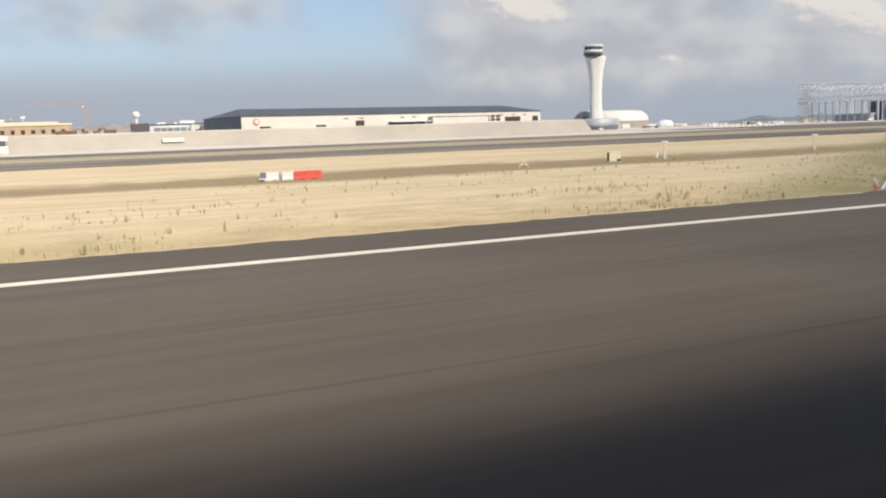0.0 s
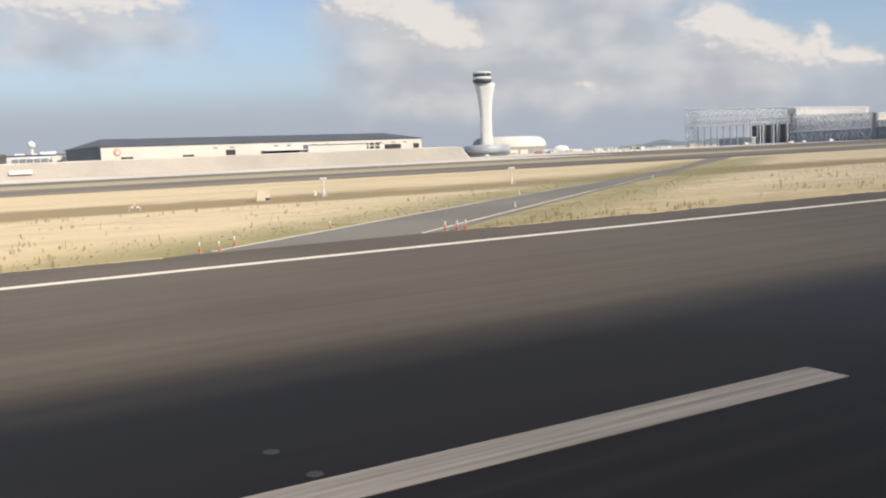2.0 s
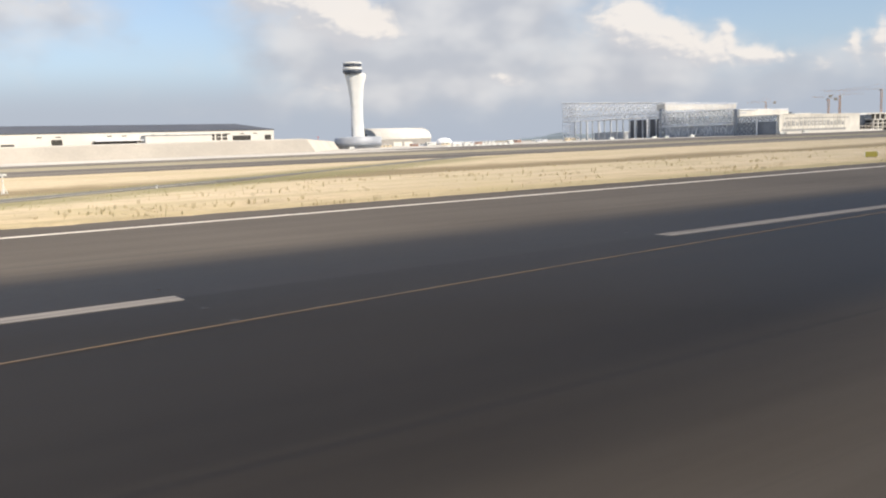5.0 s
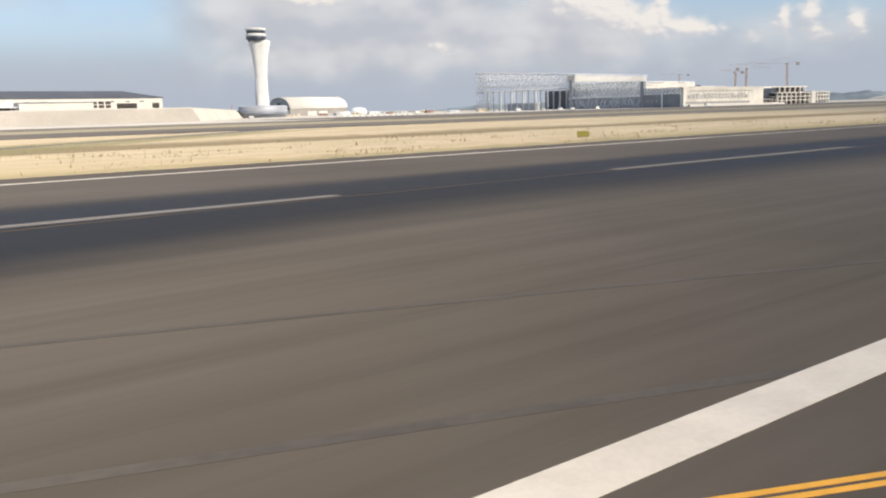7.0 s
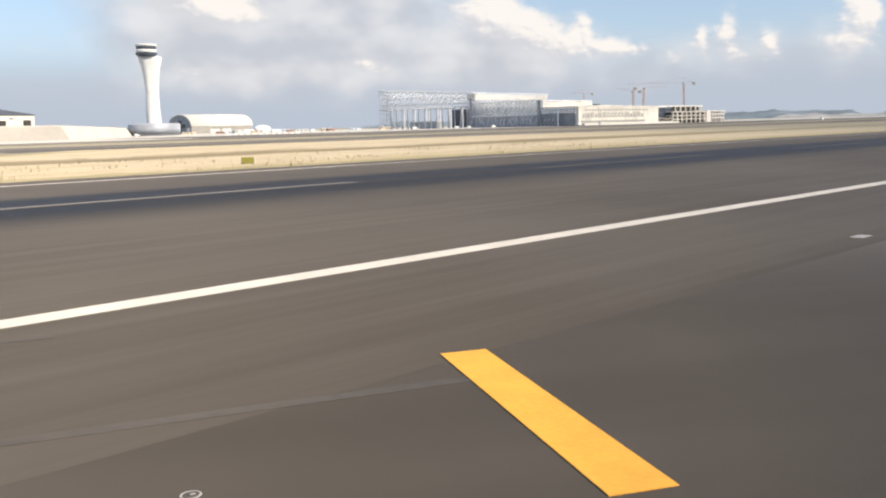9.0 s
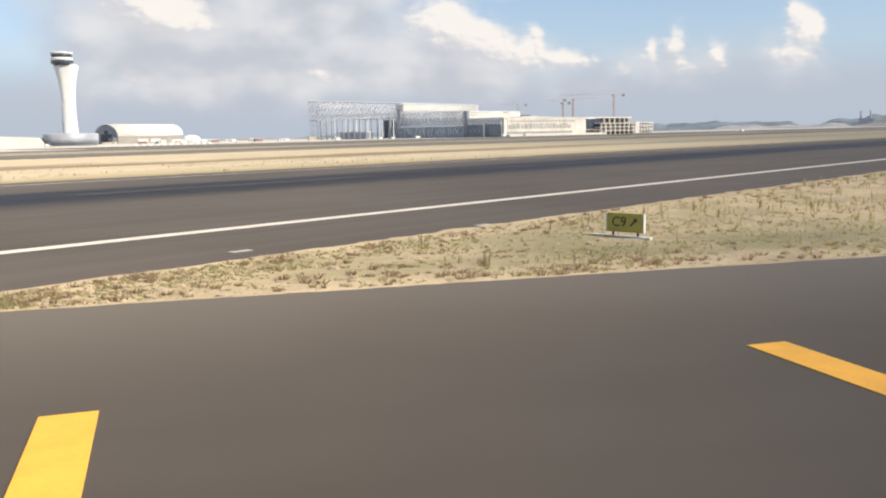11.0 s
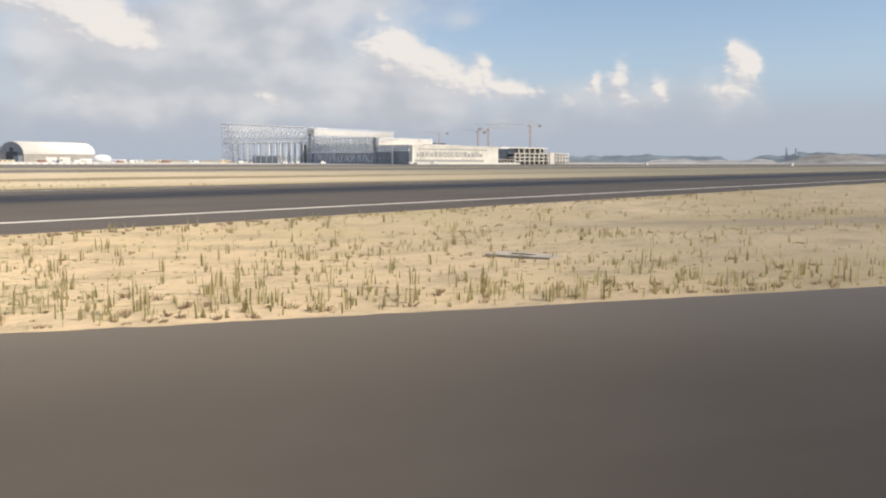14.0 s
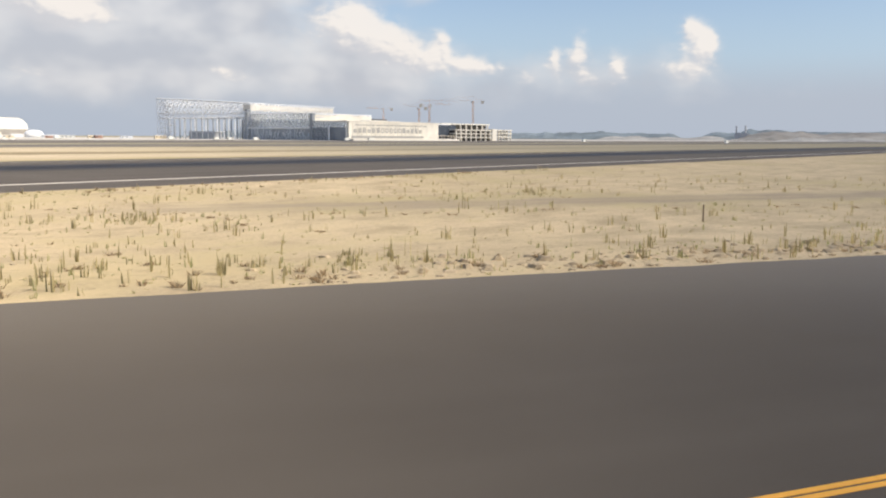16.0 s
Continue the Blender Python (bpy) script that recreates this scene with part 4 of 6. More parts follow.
part("rear_truss", lattice(web((1060.0, NORTH), (1060.0, SOUTH), (27.0, 27.0), (46.0, 41.0), 12, 1), 0.6), STEEL_WHITE, terminal, "pale rear truss")
for i in range(9):
    y = NORTH + (SOUTH - NORTH) * i / 8
    part("column", boxes([(1059.4, 1060.6, y - 0.6, y + 0.6, -0.4, 27.5)]), STEEL, terminal, "pale steel column")
# third step
part("corner_tower", boxes([(975.5, 980.0, 629.0, 633.6, -0.4, 30.0)], 0.2), STEEL_GREY, terminal, "narrow dark corner tower")
part("roof_band", boxes([(980.5, 1079, 631.5, 638.0, 21.9, 28.4)], 0.3), WING_WHITE, terminal, "white roof band")
part("roof_hump", boxes([(1020, 1046, 633.0, 637.0, 28.42, 29.8), (1058, 1070, 633.0, 637.0, 28.42, 29.4)], 0.3), WING_WHITE, terminal, "white roof lights")
part("sign_bar", boxes([(984, 996, 631.0, 631.4, 25.2, 26.4)]), FRAME_GREY, terminal, "grey bar on the roof band")
part("side_upper", boxes([(977.0, 979.5, 578.0, 629.0, 14.6, 20.5)]), SKY_GLASS, terminal, "pale upper side glazing")
part("side_lattice", lattice(web((976.4, 629.0), (976.4, 578.0), (14.6, 14.6), (21.0, 20.2), 10, 1), 0.5), STEEL_WHITE, terminal, "white bars before the upper side glazing")
for k in range(6):
    y = 578.0 + k * 8.5
    part("side_glazing", boxes([(976.6 + 0.3 * (k % 2), 979.5, y + 0.1, y + 8.4, -0.4, 14.58)]), STEEL_GREY, terminal, "dark glazed side wall")
part("side_frame", lattice(web((975.8, 629.0), (975.8, 604.0), (0.0, 0.0), (14.0, 14.0), 4, 2), 0.5), FRAME_GREY, terminal, "grey scaffold before the glazing")
part("mast", boxes([(973.6, 974.9, 601, 602.3, -0.4, 16.0)]), STEEL_WHITE, terminal, "white mast")
# long cream wing
part("wing", boxes([(979.6, 1142, 576.2, 631.0, -0.4, 20.6)], 0.2), WING_WHITE, terminal, "cream long wing")
part("wing_parapet", boxes([(976, 1143, 575.4, 631.2, 20.62, 21.7)], 0.2), WING_WHITE, terminal, "cream parapet")
part("roof_hump", boxes([(1030, 1062, 590, 606, 21.72, 23.0), (1066, 1084, 590, 604, 21.72, 22.6)], 0.3), WING_WHITE, terminal)
for z, deep in ((18.6, 0.55), (6.6, 0.45), (15.2, 0.3)):
    part("string_course", boxes([(984, 1118, 576.2 - deep, 576.3, z, z + 0.5)]), WING_WHITE, terminal, "projecting cream ledge")
for i in range(17):
    x = 986 + i * 7.7
    part("pilaster", boxes([(x - 0.45, x + 0.45, 575.75, 576.25, 4.8, 18.6)]), WING_WHITE, terminal, "cream pilaster")
for i in range(16):
    x = 989.85 + i * 7.7
    bm = bmesh.new()
    if 6 <= i <= 10:
        bmesh.ops.create_cone(bm, cap_ends=True, segments=20, radius1=3.0, radius2=3.0, depth=0.3, matrix=Matrix.Translation((x, 576.1, 11.2)) @ Euler((pi / 2, 0, 0)).to_matrix().to_4x4())
        hole = part("round_window", bm, PALE_GREY, terminal, "round grey window")
        bm = bmesh.new()
        bmesh.ops.create_cone(bm, cap_ends=True, segments=20, radius1=1.5, radius2=1.5, depth=0.3, matrix=Matrix.Translation((x, 575.9, 11.2)) @ Euler((pi / 2, 0, 0)).to_matrix().to_4x4())
        part("pane", bm, WING_WHITE, hole)
    else:
        tall = (4.2, 5.4, 6.0)[i % 3]
        hole = part("window", boxes([(x - 2.5, x + 2.5, 575.95, 576.4, 8.4, 8.4 + tall)]), PALE_GREY, terminal, "grey window")
        part("mullion", boxes([(x - 0.25, x + 0.25, 575.8, 575.93, 8.4, 8.4 + tall)]), WING_WHITE, hole)
for i in range(15):
    part("high_window", boxes([(990 + i * 8.6, 997.4 + i * 8.6, 575.95, 576.4, 16.4, 17.7)]), PALE_GREY, terminal, "low grey clerestory window")
# proud grey strip stands for the shadow line low on the wing
part("shadow_strip", boxes([(984, 1112, 575.9, 576.4, 2.6, 5.0)]), PALE_GREY, terminal, "grey strip painted for a shadow line")
part("plinth", boxes([(972, 1168, 562, 575.3, -0.4, 2.0)], 0.2), HANGAR_WHITE, terminal, "cream plinth")
# unfinished end
part("dark_wing", boxes([(1143.5, 1212, 601, 628, -0.4, 20.0)], 0.3), DARK_GLASS, terminal, "dark unfinished wing")
part("dark_wing_roof", boxes([(1166, 1200, 600, 612, 20.02, 21.2)], 0.1), STEEL_WHITE, terminal)
part("low_frame", boxes([(1156, 1198, 592, 599, 5.6, 6.6)], 0.1), CONCRETE, terminal, "low concrete slab")
for i in range(7):
    part("low_column", boxes([(1156.5 + i * 6.7, 1157.7 + i * 6.7, 592.3, 593.5, -0.4, 5.6)]), CONCRETE, terminal)
for z in (3.6, 8.4, 13.2):
    part("floor_slab", boxes([(1198, 1281, 590, 612, z, z + 1.3)], 0.1), HANGAR_WHITE, terminal, "bare concrete floor slab")
for i in range(8):
    part("frame_column", boxes([(1198.6 + i * 11.4, 1199.9 + i * 11.4, 590.5, 592.0, -0.4, 13.2)]), HANGAR_WHITE, terminal, "concrete frame column")
# added dark box stands for the shade between the bare slabs
part("frame_shade", boxes([(1199, 1280, 595, 611, -0.4, 13.1)]), OPENING, terminal)
part("upper_floor", boxes([(1186, 1296, 604, 626, 21.0, 22.6)], 0.1), HANGAR_WHITE, terminal, "pale top slab")
for i in range(9):
    part("upper_column", boxes([(1190 + i * 12.8, 1191.3 + i * 12.8, 605, 606.6, 14.5, 21.0)]), HANGAR_WHITE, terminal, "concrete column")
# added dark box stands for the shade under the top slab
part("upper_shade", boxes([(1200, 1292, 608, 625, 14.5, 20.98)]), OPENING, terminal)
part("lift_shaft", boxes([(1281.2, 1292, 589, 612, -0.4, 15.8)], 0.2), HANGAR_WHITE, terminal, "pale lift shaft")
for z in (4.4, 9.4, 13.8):
    part("end_slab", boxes([(1292.2, 1334, 591, 611, z, z + 1.5)], 0.1), HANGAR_WHITE, terminal, "bare concrete end slab")
part("end_core", boxes([(1294, 1331, 597, 610, -0.4, 13.7)]), GREY_CLAD, terminal)
for i in range(6):
    part("end_column", boxes([(1293 + i * 7.6, 1294.4 + i * 7.6, 591.4, 593, -0.4, 13.8)]), HANGAR_WHITE, terminal)


# ---- tower cranes ----


def crane(x, y, high, jib, turn, back, up=0.0, bar=0.075, label="orange tower crane above the building site"):
    c = thing("tower_crane", label, "crane", x, y, -0.4, turn, "cranes on the building site")
    rows = []
    for sx in (-1, 1):
        for sy in (-1, 1):
            rows.append(((sx, sy, 0), (sx, sy, high)))
    for i in range(int(high / 4)):
        z = i * 4
        for s in (-1, 1):
            rows += [((s, -1, z), (s, 1, z + 4)), ((-1, s, z), (1, s, z + 4))]
    part("mast", lattice(rows, 0.34), HAZED_CRANE, c, "lattice mast")
    rows = []
    for i in range(int(jib / 3)):
        a, b = i * 3.0, i * 3.0 + 3
        za, zb = high + a * up, high + b * up
        rows += [((a, -0.8, za), (b, -0.8, zb)), ((a, 0.8, za), (b, 0.8, zb)), ((a, 0, za + 1.6), (b, 0, zb + 1.6)), ((a, -0.8, za), (b, 0, zb + 1.6))]
    part("jib", lattice(rows, bar), HAZED_CRANE, c, "lattice jib")
    part("counter_jib", lattice([((0, s, high), (-back, s, high)) for s in (-0.8, 0.8)] + [((0, 0, high + 7), (-back, 0, high)), ((0, 0, high + 7), (jib * 0.6, 0, high + jib * 0.6 * up + 1.6)), ((0, 0, high), (0, 0, high + 7))], 0.11), HAZED_CRANE, c)
    part("counterweight", boxes([(-back - 1.5, -back + 2.5, -1.2, 1.2, high - 3.0, high + 0.6)], 0.1), CONCRETE, c)
    part("cab", boxes([(0.9, 2.9, -1.4, 0.6, high - 2.6, high - 0.2)], 0.15), WHITE_PAINT, c)
    return c


crane(1306.0, 640.0, 56.0, 80.0, 128.0, 14.0)
crane(1198.0, 652.0, 44.0, 22.0, 130.0, 9.0, 0.12)
crane(1206.0, 641.0, 48.0, 30.0, -48.0, 12.0)
crane(1379.0, 874.0, 51.0, 30.0, 130.0, 14.0)
crane(65.0, 1200.0, 52.0, 66.0, 180.0, 14.0, 0.0, 0.24)

# ---- far hills ----


def hill(name, label, mat, a0, a1, dist, peaks, base=3.0, steps=70, seed=0.0):
    """A ridge between two bearings; peaks are (bearing, height, width)."""
    bm = bmesh.new()
    rows = []
    for i in range(steps + 1):
        a = a0 + (a1 - a0) * i / steps
        h = base + sum(p[1] * math.exp(-((a - p[0]) / p[2]) ** 2) for p in peaks)
        fade = min(1.0, i / 6, (steps - i) / 6)
        h = h * fade * (1 + 0.22 * noise.noise(Vector((a * 1.7, seed, 0)))) + 1.6 * noise.noise(Vector((a * 9.0, seed, 4.0)))
        s, c = sin(radians(a)), cos(radians(a))
        row = []
        for d, z in ((-260, -1.0), (-130, h * 0.62), (0, h), (160, -1.0)):
            n = noise.noise(Vector((a * 3.0, d * 0.01, seed))) * 30
            row.append(bm.verts.new((230 + (dist + d + n) * s, -80 + (dist + d + n) * c, max(-1.0, z))))
        rows.append(row)
    for p, q in zip(rows, rows[1:]):
        for i in range(3):
            bm.faces.new((p[i], q[i], q[i + 1], p[i + 1]))
    ob = tagged(part(name, bm, mat, None, "", True), label, "hill", kind="structure")
    return ob


# wooded ridges carry their haze in the base colour
hill("wooded_hill", "low wooded ridge with haze in its colour", HAZED_WOOD, 54.0, 68.4, 4200.0, ((63.0, 9, 1.0), (60.6, 4, 1.0), (65.4, 3, 1.2)), 27.0, 110, 2.0)
hill("wooded_hill", "second wooded ridge with haze in its colour", HAZED_WOOD, 68.5, 104.0, 4200.0, ((70.2, 8, 0.9), (72.2, 16, 1.0), (73.6, 14, 1.2), (76.0, 9, 2.0), (84, 24, 6.0)), 26.0, 150, 7.0)
hill("quarry_terrace", "pale bare terraces of a quarry", HILL_PALE, 63.0, 71.0, 3700.0, ((64.2, 5, 0.5), (65.4, 7, 0.5), (67.2, 4, 0.6), (69.8, 8, 0.7)), 9.0, 110, 11.0)
hill("earth_mound", "brown earth mound beside the power station", HILL_EARTH, 70.8, 100.0, 3700.0, ((73.4, 20, 1.1), (75.0, 12, 1.0), (78.0, 12, 2.0), (84, 14, 6.0)), 16.0, 130, 15.0)
hill("quarry_terrace", "pale bare terraces of a quarry", HILL_PALE, 73.6, 80.0, 3500.0, ((75.0, 9, 0.4), (76.0, 5, 0.6), (78.2, 7, 0.9)), 5.0, 90, 19.0)
hill("earth_mound", "pale earth mound behind the apron", HILL_EARTH, -6.0, 12.0, 2600.0, ((-2.0, 34, 5.0), (4.0, 28, 4.0)), 12.0, 60, 5.0)
hill("wooded_hill", "low dark mound between tower and terminal", HAZED_WOOD, 36.5, 47.0, 3000.0, ((40.0, 14, 1.0), (43.5, 12, 2.0)), 7.0, 60, 9.0)

plant = thing("power_station", "far grey power station block with two tall stacks", "power station", 230 + 3850 * sin(radians(71.65)), -80 + 3850 * cos(radians(71.65)), -0.4, -71.65)
part("boiler_house", boxes([(-26, 30, -20, 20, 0, 31)], 0.5), GREY_CLAD, plant, "grey boiler house")
for x in (-19.0, 16.0):
    part("stack", rod(bmesh.new(), (x, 0, 0), (x, 0, 61), 4.4, 3.6, 14), GREY_CLAD, plant, "tall grey stack")

# ---- sand drifts along the pavement edges ----


def drift(line, inward, amount, seed):
    """A thin uneven tongue of sand lying over a pavement edge."""
    bm = bmesh.new()
    rows = []
    for i, (x, y) in enumerate(line):
        a = abs(noise.noise(Vector((x * 0.35, y * 0.35, seed)))) * 1.2 + 0.6 * abs(noise.noise(Vector((x * 1.7, y * 1.7, seed))))
        r = amount * a
        rows.append([bm.verts.new(q) for q in ((x - inward[0] * 0.6, y - inward[1] * 0.6, EDGE - 0.05), (x, y, EDGE + 0.012), (x + inward[0] * r, y + inward[1] * r, EDGE - 0.004))])
    for p, q in zip(rows, rows[1:]):
        for i in range(2):
            bm.faces.new((p[i], q[i], q[i + 1], p[i + 1]))
    return bm


def sown(name, label, bm, mat):
    return tagged(part(name, bm, mat), label, "ground", kind="stuff")


sown("sand_drift", "blown sand lapping over the taxiway edge", drift([(x, exit_edge(x)) for x in np.arange(204.0, 380.0, 0.5)], (-0.53, -0.85), 0.30, 1.0), SAND)
sown("sand_drift", "blown sand lapping over the runway edge", drift([(x, NEAR) for x in np.arange(203.0, 420.0, 0.6)], (0.0, 1.0), 0.9, 2.0), SAND)
sown("sand_drift", "blown sand lapping over the runway edge", drift([(x, FAR) for x in np.arange(-20.0, 53.0, 0.7)], (0.0, -1.0), 0.9, 3.0), SAND)
sown("sand_drift", "blown sand lapping over the runway edge", drift([(x, FAR) for x in np.arange(73.0, 330.0, 0.7)], (0.0, -1.0), 0.9, 4.0), SAND)

# ---- weeds and clods ----
rng = random.Random(7)


def tufts(name, label, mat, spots, lean=0.14):
    """Thin upright stalks with short leaves close to them; spots are (x, y, z, height, stalks)."""
    vs, fs = [], []

    def blade(bx, by, bz, wd, lx, ly, hh):
        t = rng.uniform(0, pi)
        ux, uy = cos(t) * wd, sin(t) * wd
        n = len(vs)
        vs.extend([(bx - ux, by - uy, bz), (bx + ux, by + uy, bz), (bx + lx * 0.4 + ux * 0.8, by + ly * 0.4 + uy * 0.8, bz + hh * 0.6), (bx + lx * 0.4 - ux * 0.8, by + ly * 0.4 - uy * 0.8, bz + hh * 0.6), (bx + lx, by + ly, bz + hh)])
        fs.extend([(n, n + 1, n + 2, n + 3), (n + 3, n + 2, n + 4)])

    for x, y, z, h, count in spots:
        for _ in range(count):
            a, r = rng.uniform(0, 2 * pi), rng.uniform(0.0, 0.08 + 0.25 * h)
            bx, by = x + cos(a) * r, y + sin(a) * r
            hh = h * rng.uniform(0.55, 1.0)
            out = hh * rng.uniform(0.0, lean)
            blade(bx, by, z - 0.05, rng.uniform(0.012, 0.020) + 0.022 * h, cos(a) * out, sin(a) * out, hh + 0.05)
            for i in range(int(hh * 9)):
                f = rng.uniform(0.05, 0.85)
                b, q = rng.uniform(0, 2 * pi), hh * rng.uniform(0.10, 0.26) * (1.1 - f)
                blade(bx + cos(a) * out * f, by + sin(a) * out * f, z + hh * f, 0.008 + 0.010 * rng.random(), cos(b) * q, sin(b) * q, q * 0.9)
    mesh = bpy.data.meshes.new(name)
    mesh.from_pydata(vs, [], fs)
    mesh.materials.append(mat)
    return tagged(new(name, mesh), label, "grass", kind="stuff")


def clump(x, y, s=0.0):
    return noise.noise(Vector((x * 0.11, y * 0.16, s))) + 0.6 * noise.noise(Vector((x * 0.4, y * 0.4, s + 3)))


dry, green, low = [], [], []


def growth(x, y):
    """How thickly the tall weeds stand at a place in the wedge."""
    d = (y - exit_edge(x)) * 0.856
    edge = NEAR - y
    if d < 0.4 or edge < (2.6 if x < 262.0 else 0.6):
        return 0.0
    v = 0.28 + 0.30 * math.exp(-((x - 256.0) / 17.0) ** 2)
    if 246.0 < x < 300.0:
        v += 1.2 * math.exp(-((d - 3.6) / 3.0) ** 2)
    v += 0.9 * math.exp(-(((x - 283.0) / 9.0) ** 2 + ((y + 61.5) / 6.0) ** 2))
    v += 1.0 * math.exp(-(((x - 322.0) / 16.0) ** 2 + ((y + 65.5) / 6.0) ** 2))
    across = (x - 303.0) * 0.53 + (y + 64.0) * 0.85
    along = (x - 303.0) * 0.85 - (y + 64.0) * 0.53
    if along > -14.0:
        v *= 1.0 - 0.95 * math.exp(-(across / 6.0) ** 2)
    if x < 248.0:
        v *= 0.08 + 0.92 * max(0.0, (x - 228.0) / 20.0)
    return v * (0.15 + 1.5 * max(0.0, 0.30 + clump(x, y)))


while len(dry) < 1600:
    x = 206.0 + 170.0 * rng.random() ** 1.3
    y = rng.uniform(exit_edge(x), NEAR)
    if growth(x, y) < rng.random() * 1.3:
        continue
    dry.append((x, y, ground_height(x, y), 0.22 + 0.58 * rng.random() ** 1.5, rng.randint(1, 5)))
while len(green) < 750:
    x = 210.0 + 110.0 * rng.random()
    y = rng.uniform(exit_edge(x), NEAR)
    if growth(x, y) < rng.random() * 1.4:
        continue
    green.append((x, y, ground_height(x, y), 0.12 + 0.34 * rng.random() ** 1.5, rng.randint(2, 5)))
while len(green) < 1050:
    x, y = rng.gauss(234.0, 8.0), rng.gauss(-50.5, 3.6)
    if wedge_depth(x, y) < 1.0 or clump(x, y) < rng.uniform(-0.3, 0.3):
        continue
    green.append((x, y, ground_height(x, y), 0.08 + 0.20 * rng.random() ** 1.5, rng.randint(3, 7)))
while len(low) < 3600:
    x = 203.0 + 160.0 * rng.random() ** 1.7
    y = rng.uniform(exit_edge(x), NEAR) if rng.random() < 0.7 else NEAR - abs(rng.gauss(0, 2.2)) - 0.4
    if wedge_depth(x, y) < 0.3 or clump(x, y, 9.0) < rng.uniform(-0.4, 0.4):
        continue
    if x > 268.0 and growth(x, y) < 0.12:
        continue
    low.append((x, y, ground_height(x, y), 0.03 + 0.07 * rng.random(), rng.randint(5, 10)))
tufts("dry_weeds", "sparse dry upright weeds on sand", DRY_WEED, dry)
tufts("green_weeds", "dull green weeds round the sign", GREEN_WEED, green)
for _ in range(5200):
    x = 203.5 + 52.0 * rng.random()
    y = rng.uniform(exit_edge(x), NEAR)
    if wedge_depth(x, y) < 0.4 or clump(x * 1.3, y * 1.3, 9.0) < rng.uniform(-0.25, 0.25) + (0.25 if x < 212 or x > 244 else 0.0):
        continue
    low.append((x, y, ground_height(x, y), 0.05 + 0.09 * rng.random(), rng.randint(5, 9)))
tufts("ground_cover", "low grey-green ground cover on sand", GREEN_WEED, low, 1.3)
dead = []
while len(dead) < 520:
    x = 204.0 + 130.0 * rng.random() ** 1.2
    y = rng.uniform(exit_edge(x), NEAR)
    if wedge_depth(x, y) < 0.4 or clump(x * 0.8, y * 1.6, 14.0) < rng.uniform(-0.1, 0.5) or (x > 285 and growth(x, y) < 0.15):
        continue
    along_x = rng.uniform(0.25, 0.8)
    for _ in range(rng.randint(2, 5)):
        dead.append((x + along_x * rng.uniform(-1, 1), y - 0.75 * along_x * rng.uniform(-1, 1), ground_height(x, y), 0.06 + 0.10 * rng.random(), rng.randint(8, 16)))
while len(dead) < 1040:
    x = 203.0 + 150.0 * rng.random() ** 2.2
    y = exit_edge(x) + abs(rng.gauss(0.0, 2.4)) + 0.4 if rng.random() < 0.6 else NEAR - abs(rng.gauss(0.0, 1.6)) - 0.4
    if wedge_depth(x, y) < 0.25:
        continue
    dead.append((x, y, ground_height(x, y), 0.10 + 0.16 * rng.random(), rng.randint(14, 26)))
tufts("dead_weeds", "flattened brown dead weeds at the sand's rim", DEAD_WEED, dead, 2.0)
far_dry, far_green = [], []
while len(far_dry) < 3600:
    x, y = rng.uniform(-15.0, 330.0), FAR + 0.6 + 60.0 * rng.random() ** 1.4
    if clump(x * 0.5, y * 0.9, 5.0) < rng.uniform(0.0, 0.55):
        continue
    if min(abs(y - (36.5 + 0.74 * (x - 61.5))), 99) < 8.0:
        continue
    far_dry.append((x, y, ground_height(x, y), 0.12 + 0.55 * rng.random() ** 2.2, rng.randint(1, 4)))
while len(far_green) < 2600:
    x = rng.uniform(40.0, 200.0)
    side_of = rng.choice((-1, 1))
    y = 36.5 + 0.72 * (x - 61.5) + side_of * (6.5 + abs(rng.gauss(0, 4.5)))
    if y < FAR + 0.5 or (x < 62 and side_of > 0 and y < 38):
        continue
    far_green.append((x, y, ground_height(x, y), 0.04 + 0.09 * rng.random() ** 2, rng.randint(6, 12)))
tufts("field_weeds", "scattered dry weeds on the field", FIELD_WEED, far_dry)
tufts("verge_grass", "dull green grass along the service road", GREEN_WEED, far_green)

vs, fs = [], []
for n_clod in range(2400):
    x = 202.0 + 130.0 * rng.random() ** 2.0
    y = rng.uniform(exit_edge(x), NEAR)
    if n_clod > 1700:
        x = 280.0 + 55.0 * rng.random()
    if x > 275.0:
        y = exit_edge(x) + (1.4 if n_clod > 1700 else 0.0) + abs(rng.gauss(0, 2.2))
    if wedge_depth(x, y) < 0.15 or (232.0 < x < 275.0 and rng.random() < 0.75):
        continue
    z, r = ground_height(x, y), 0.05 + (0.30 if n_clod > 1700 else 0.20) * rng.random() ** 2.5
    n, h = len(vs), r * rng.uniform(0.25, 0.55)
    k = 6
    a0 = rng.uniform(0, pi)
    vs += [(x + cos(a0 + i * pi / 3) * r * rng.uniform(0.6, 1.3), y + sin(a0 + i * pi / 3) * r * rng.uniform(0.6, 1.3), z - 0.02) for i in range(k)]
    vs += [(x + cos(a0 + i * pi / 3) * r * 0.6 * rng.uniform(0.6, 1.2), y + sin(a0 + i * pi / 3) * r * 0.6 * rng.uniform(0.6, 1.2), z + h * rng.uniform(0.6, 1.0)) for i in range(k)]
    for i in range(k):
        j = (i + 1) % k
        fs.append((n + i, n + j, n + k + j, n + k + i))
    fs.append(tuple(n + k + i for i in range(k)))
cmesh = bpy.data.meshes.new("soil_clods")
cmesh.from_pydata(vs, [], fs)
cmesh.materials.append(plain("soil_clod", (0.47, 0.37, 0.24), 0.95, 0.0, 1.0, 0.3, 12.0))
tagged(new("soil_clods", cmesh), "dry clods of earth on the sand", "ground", kind="stuff")


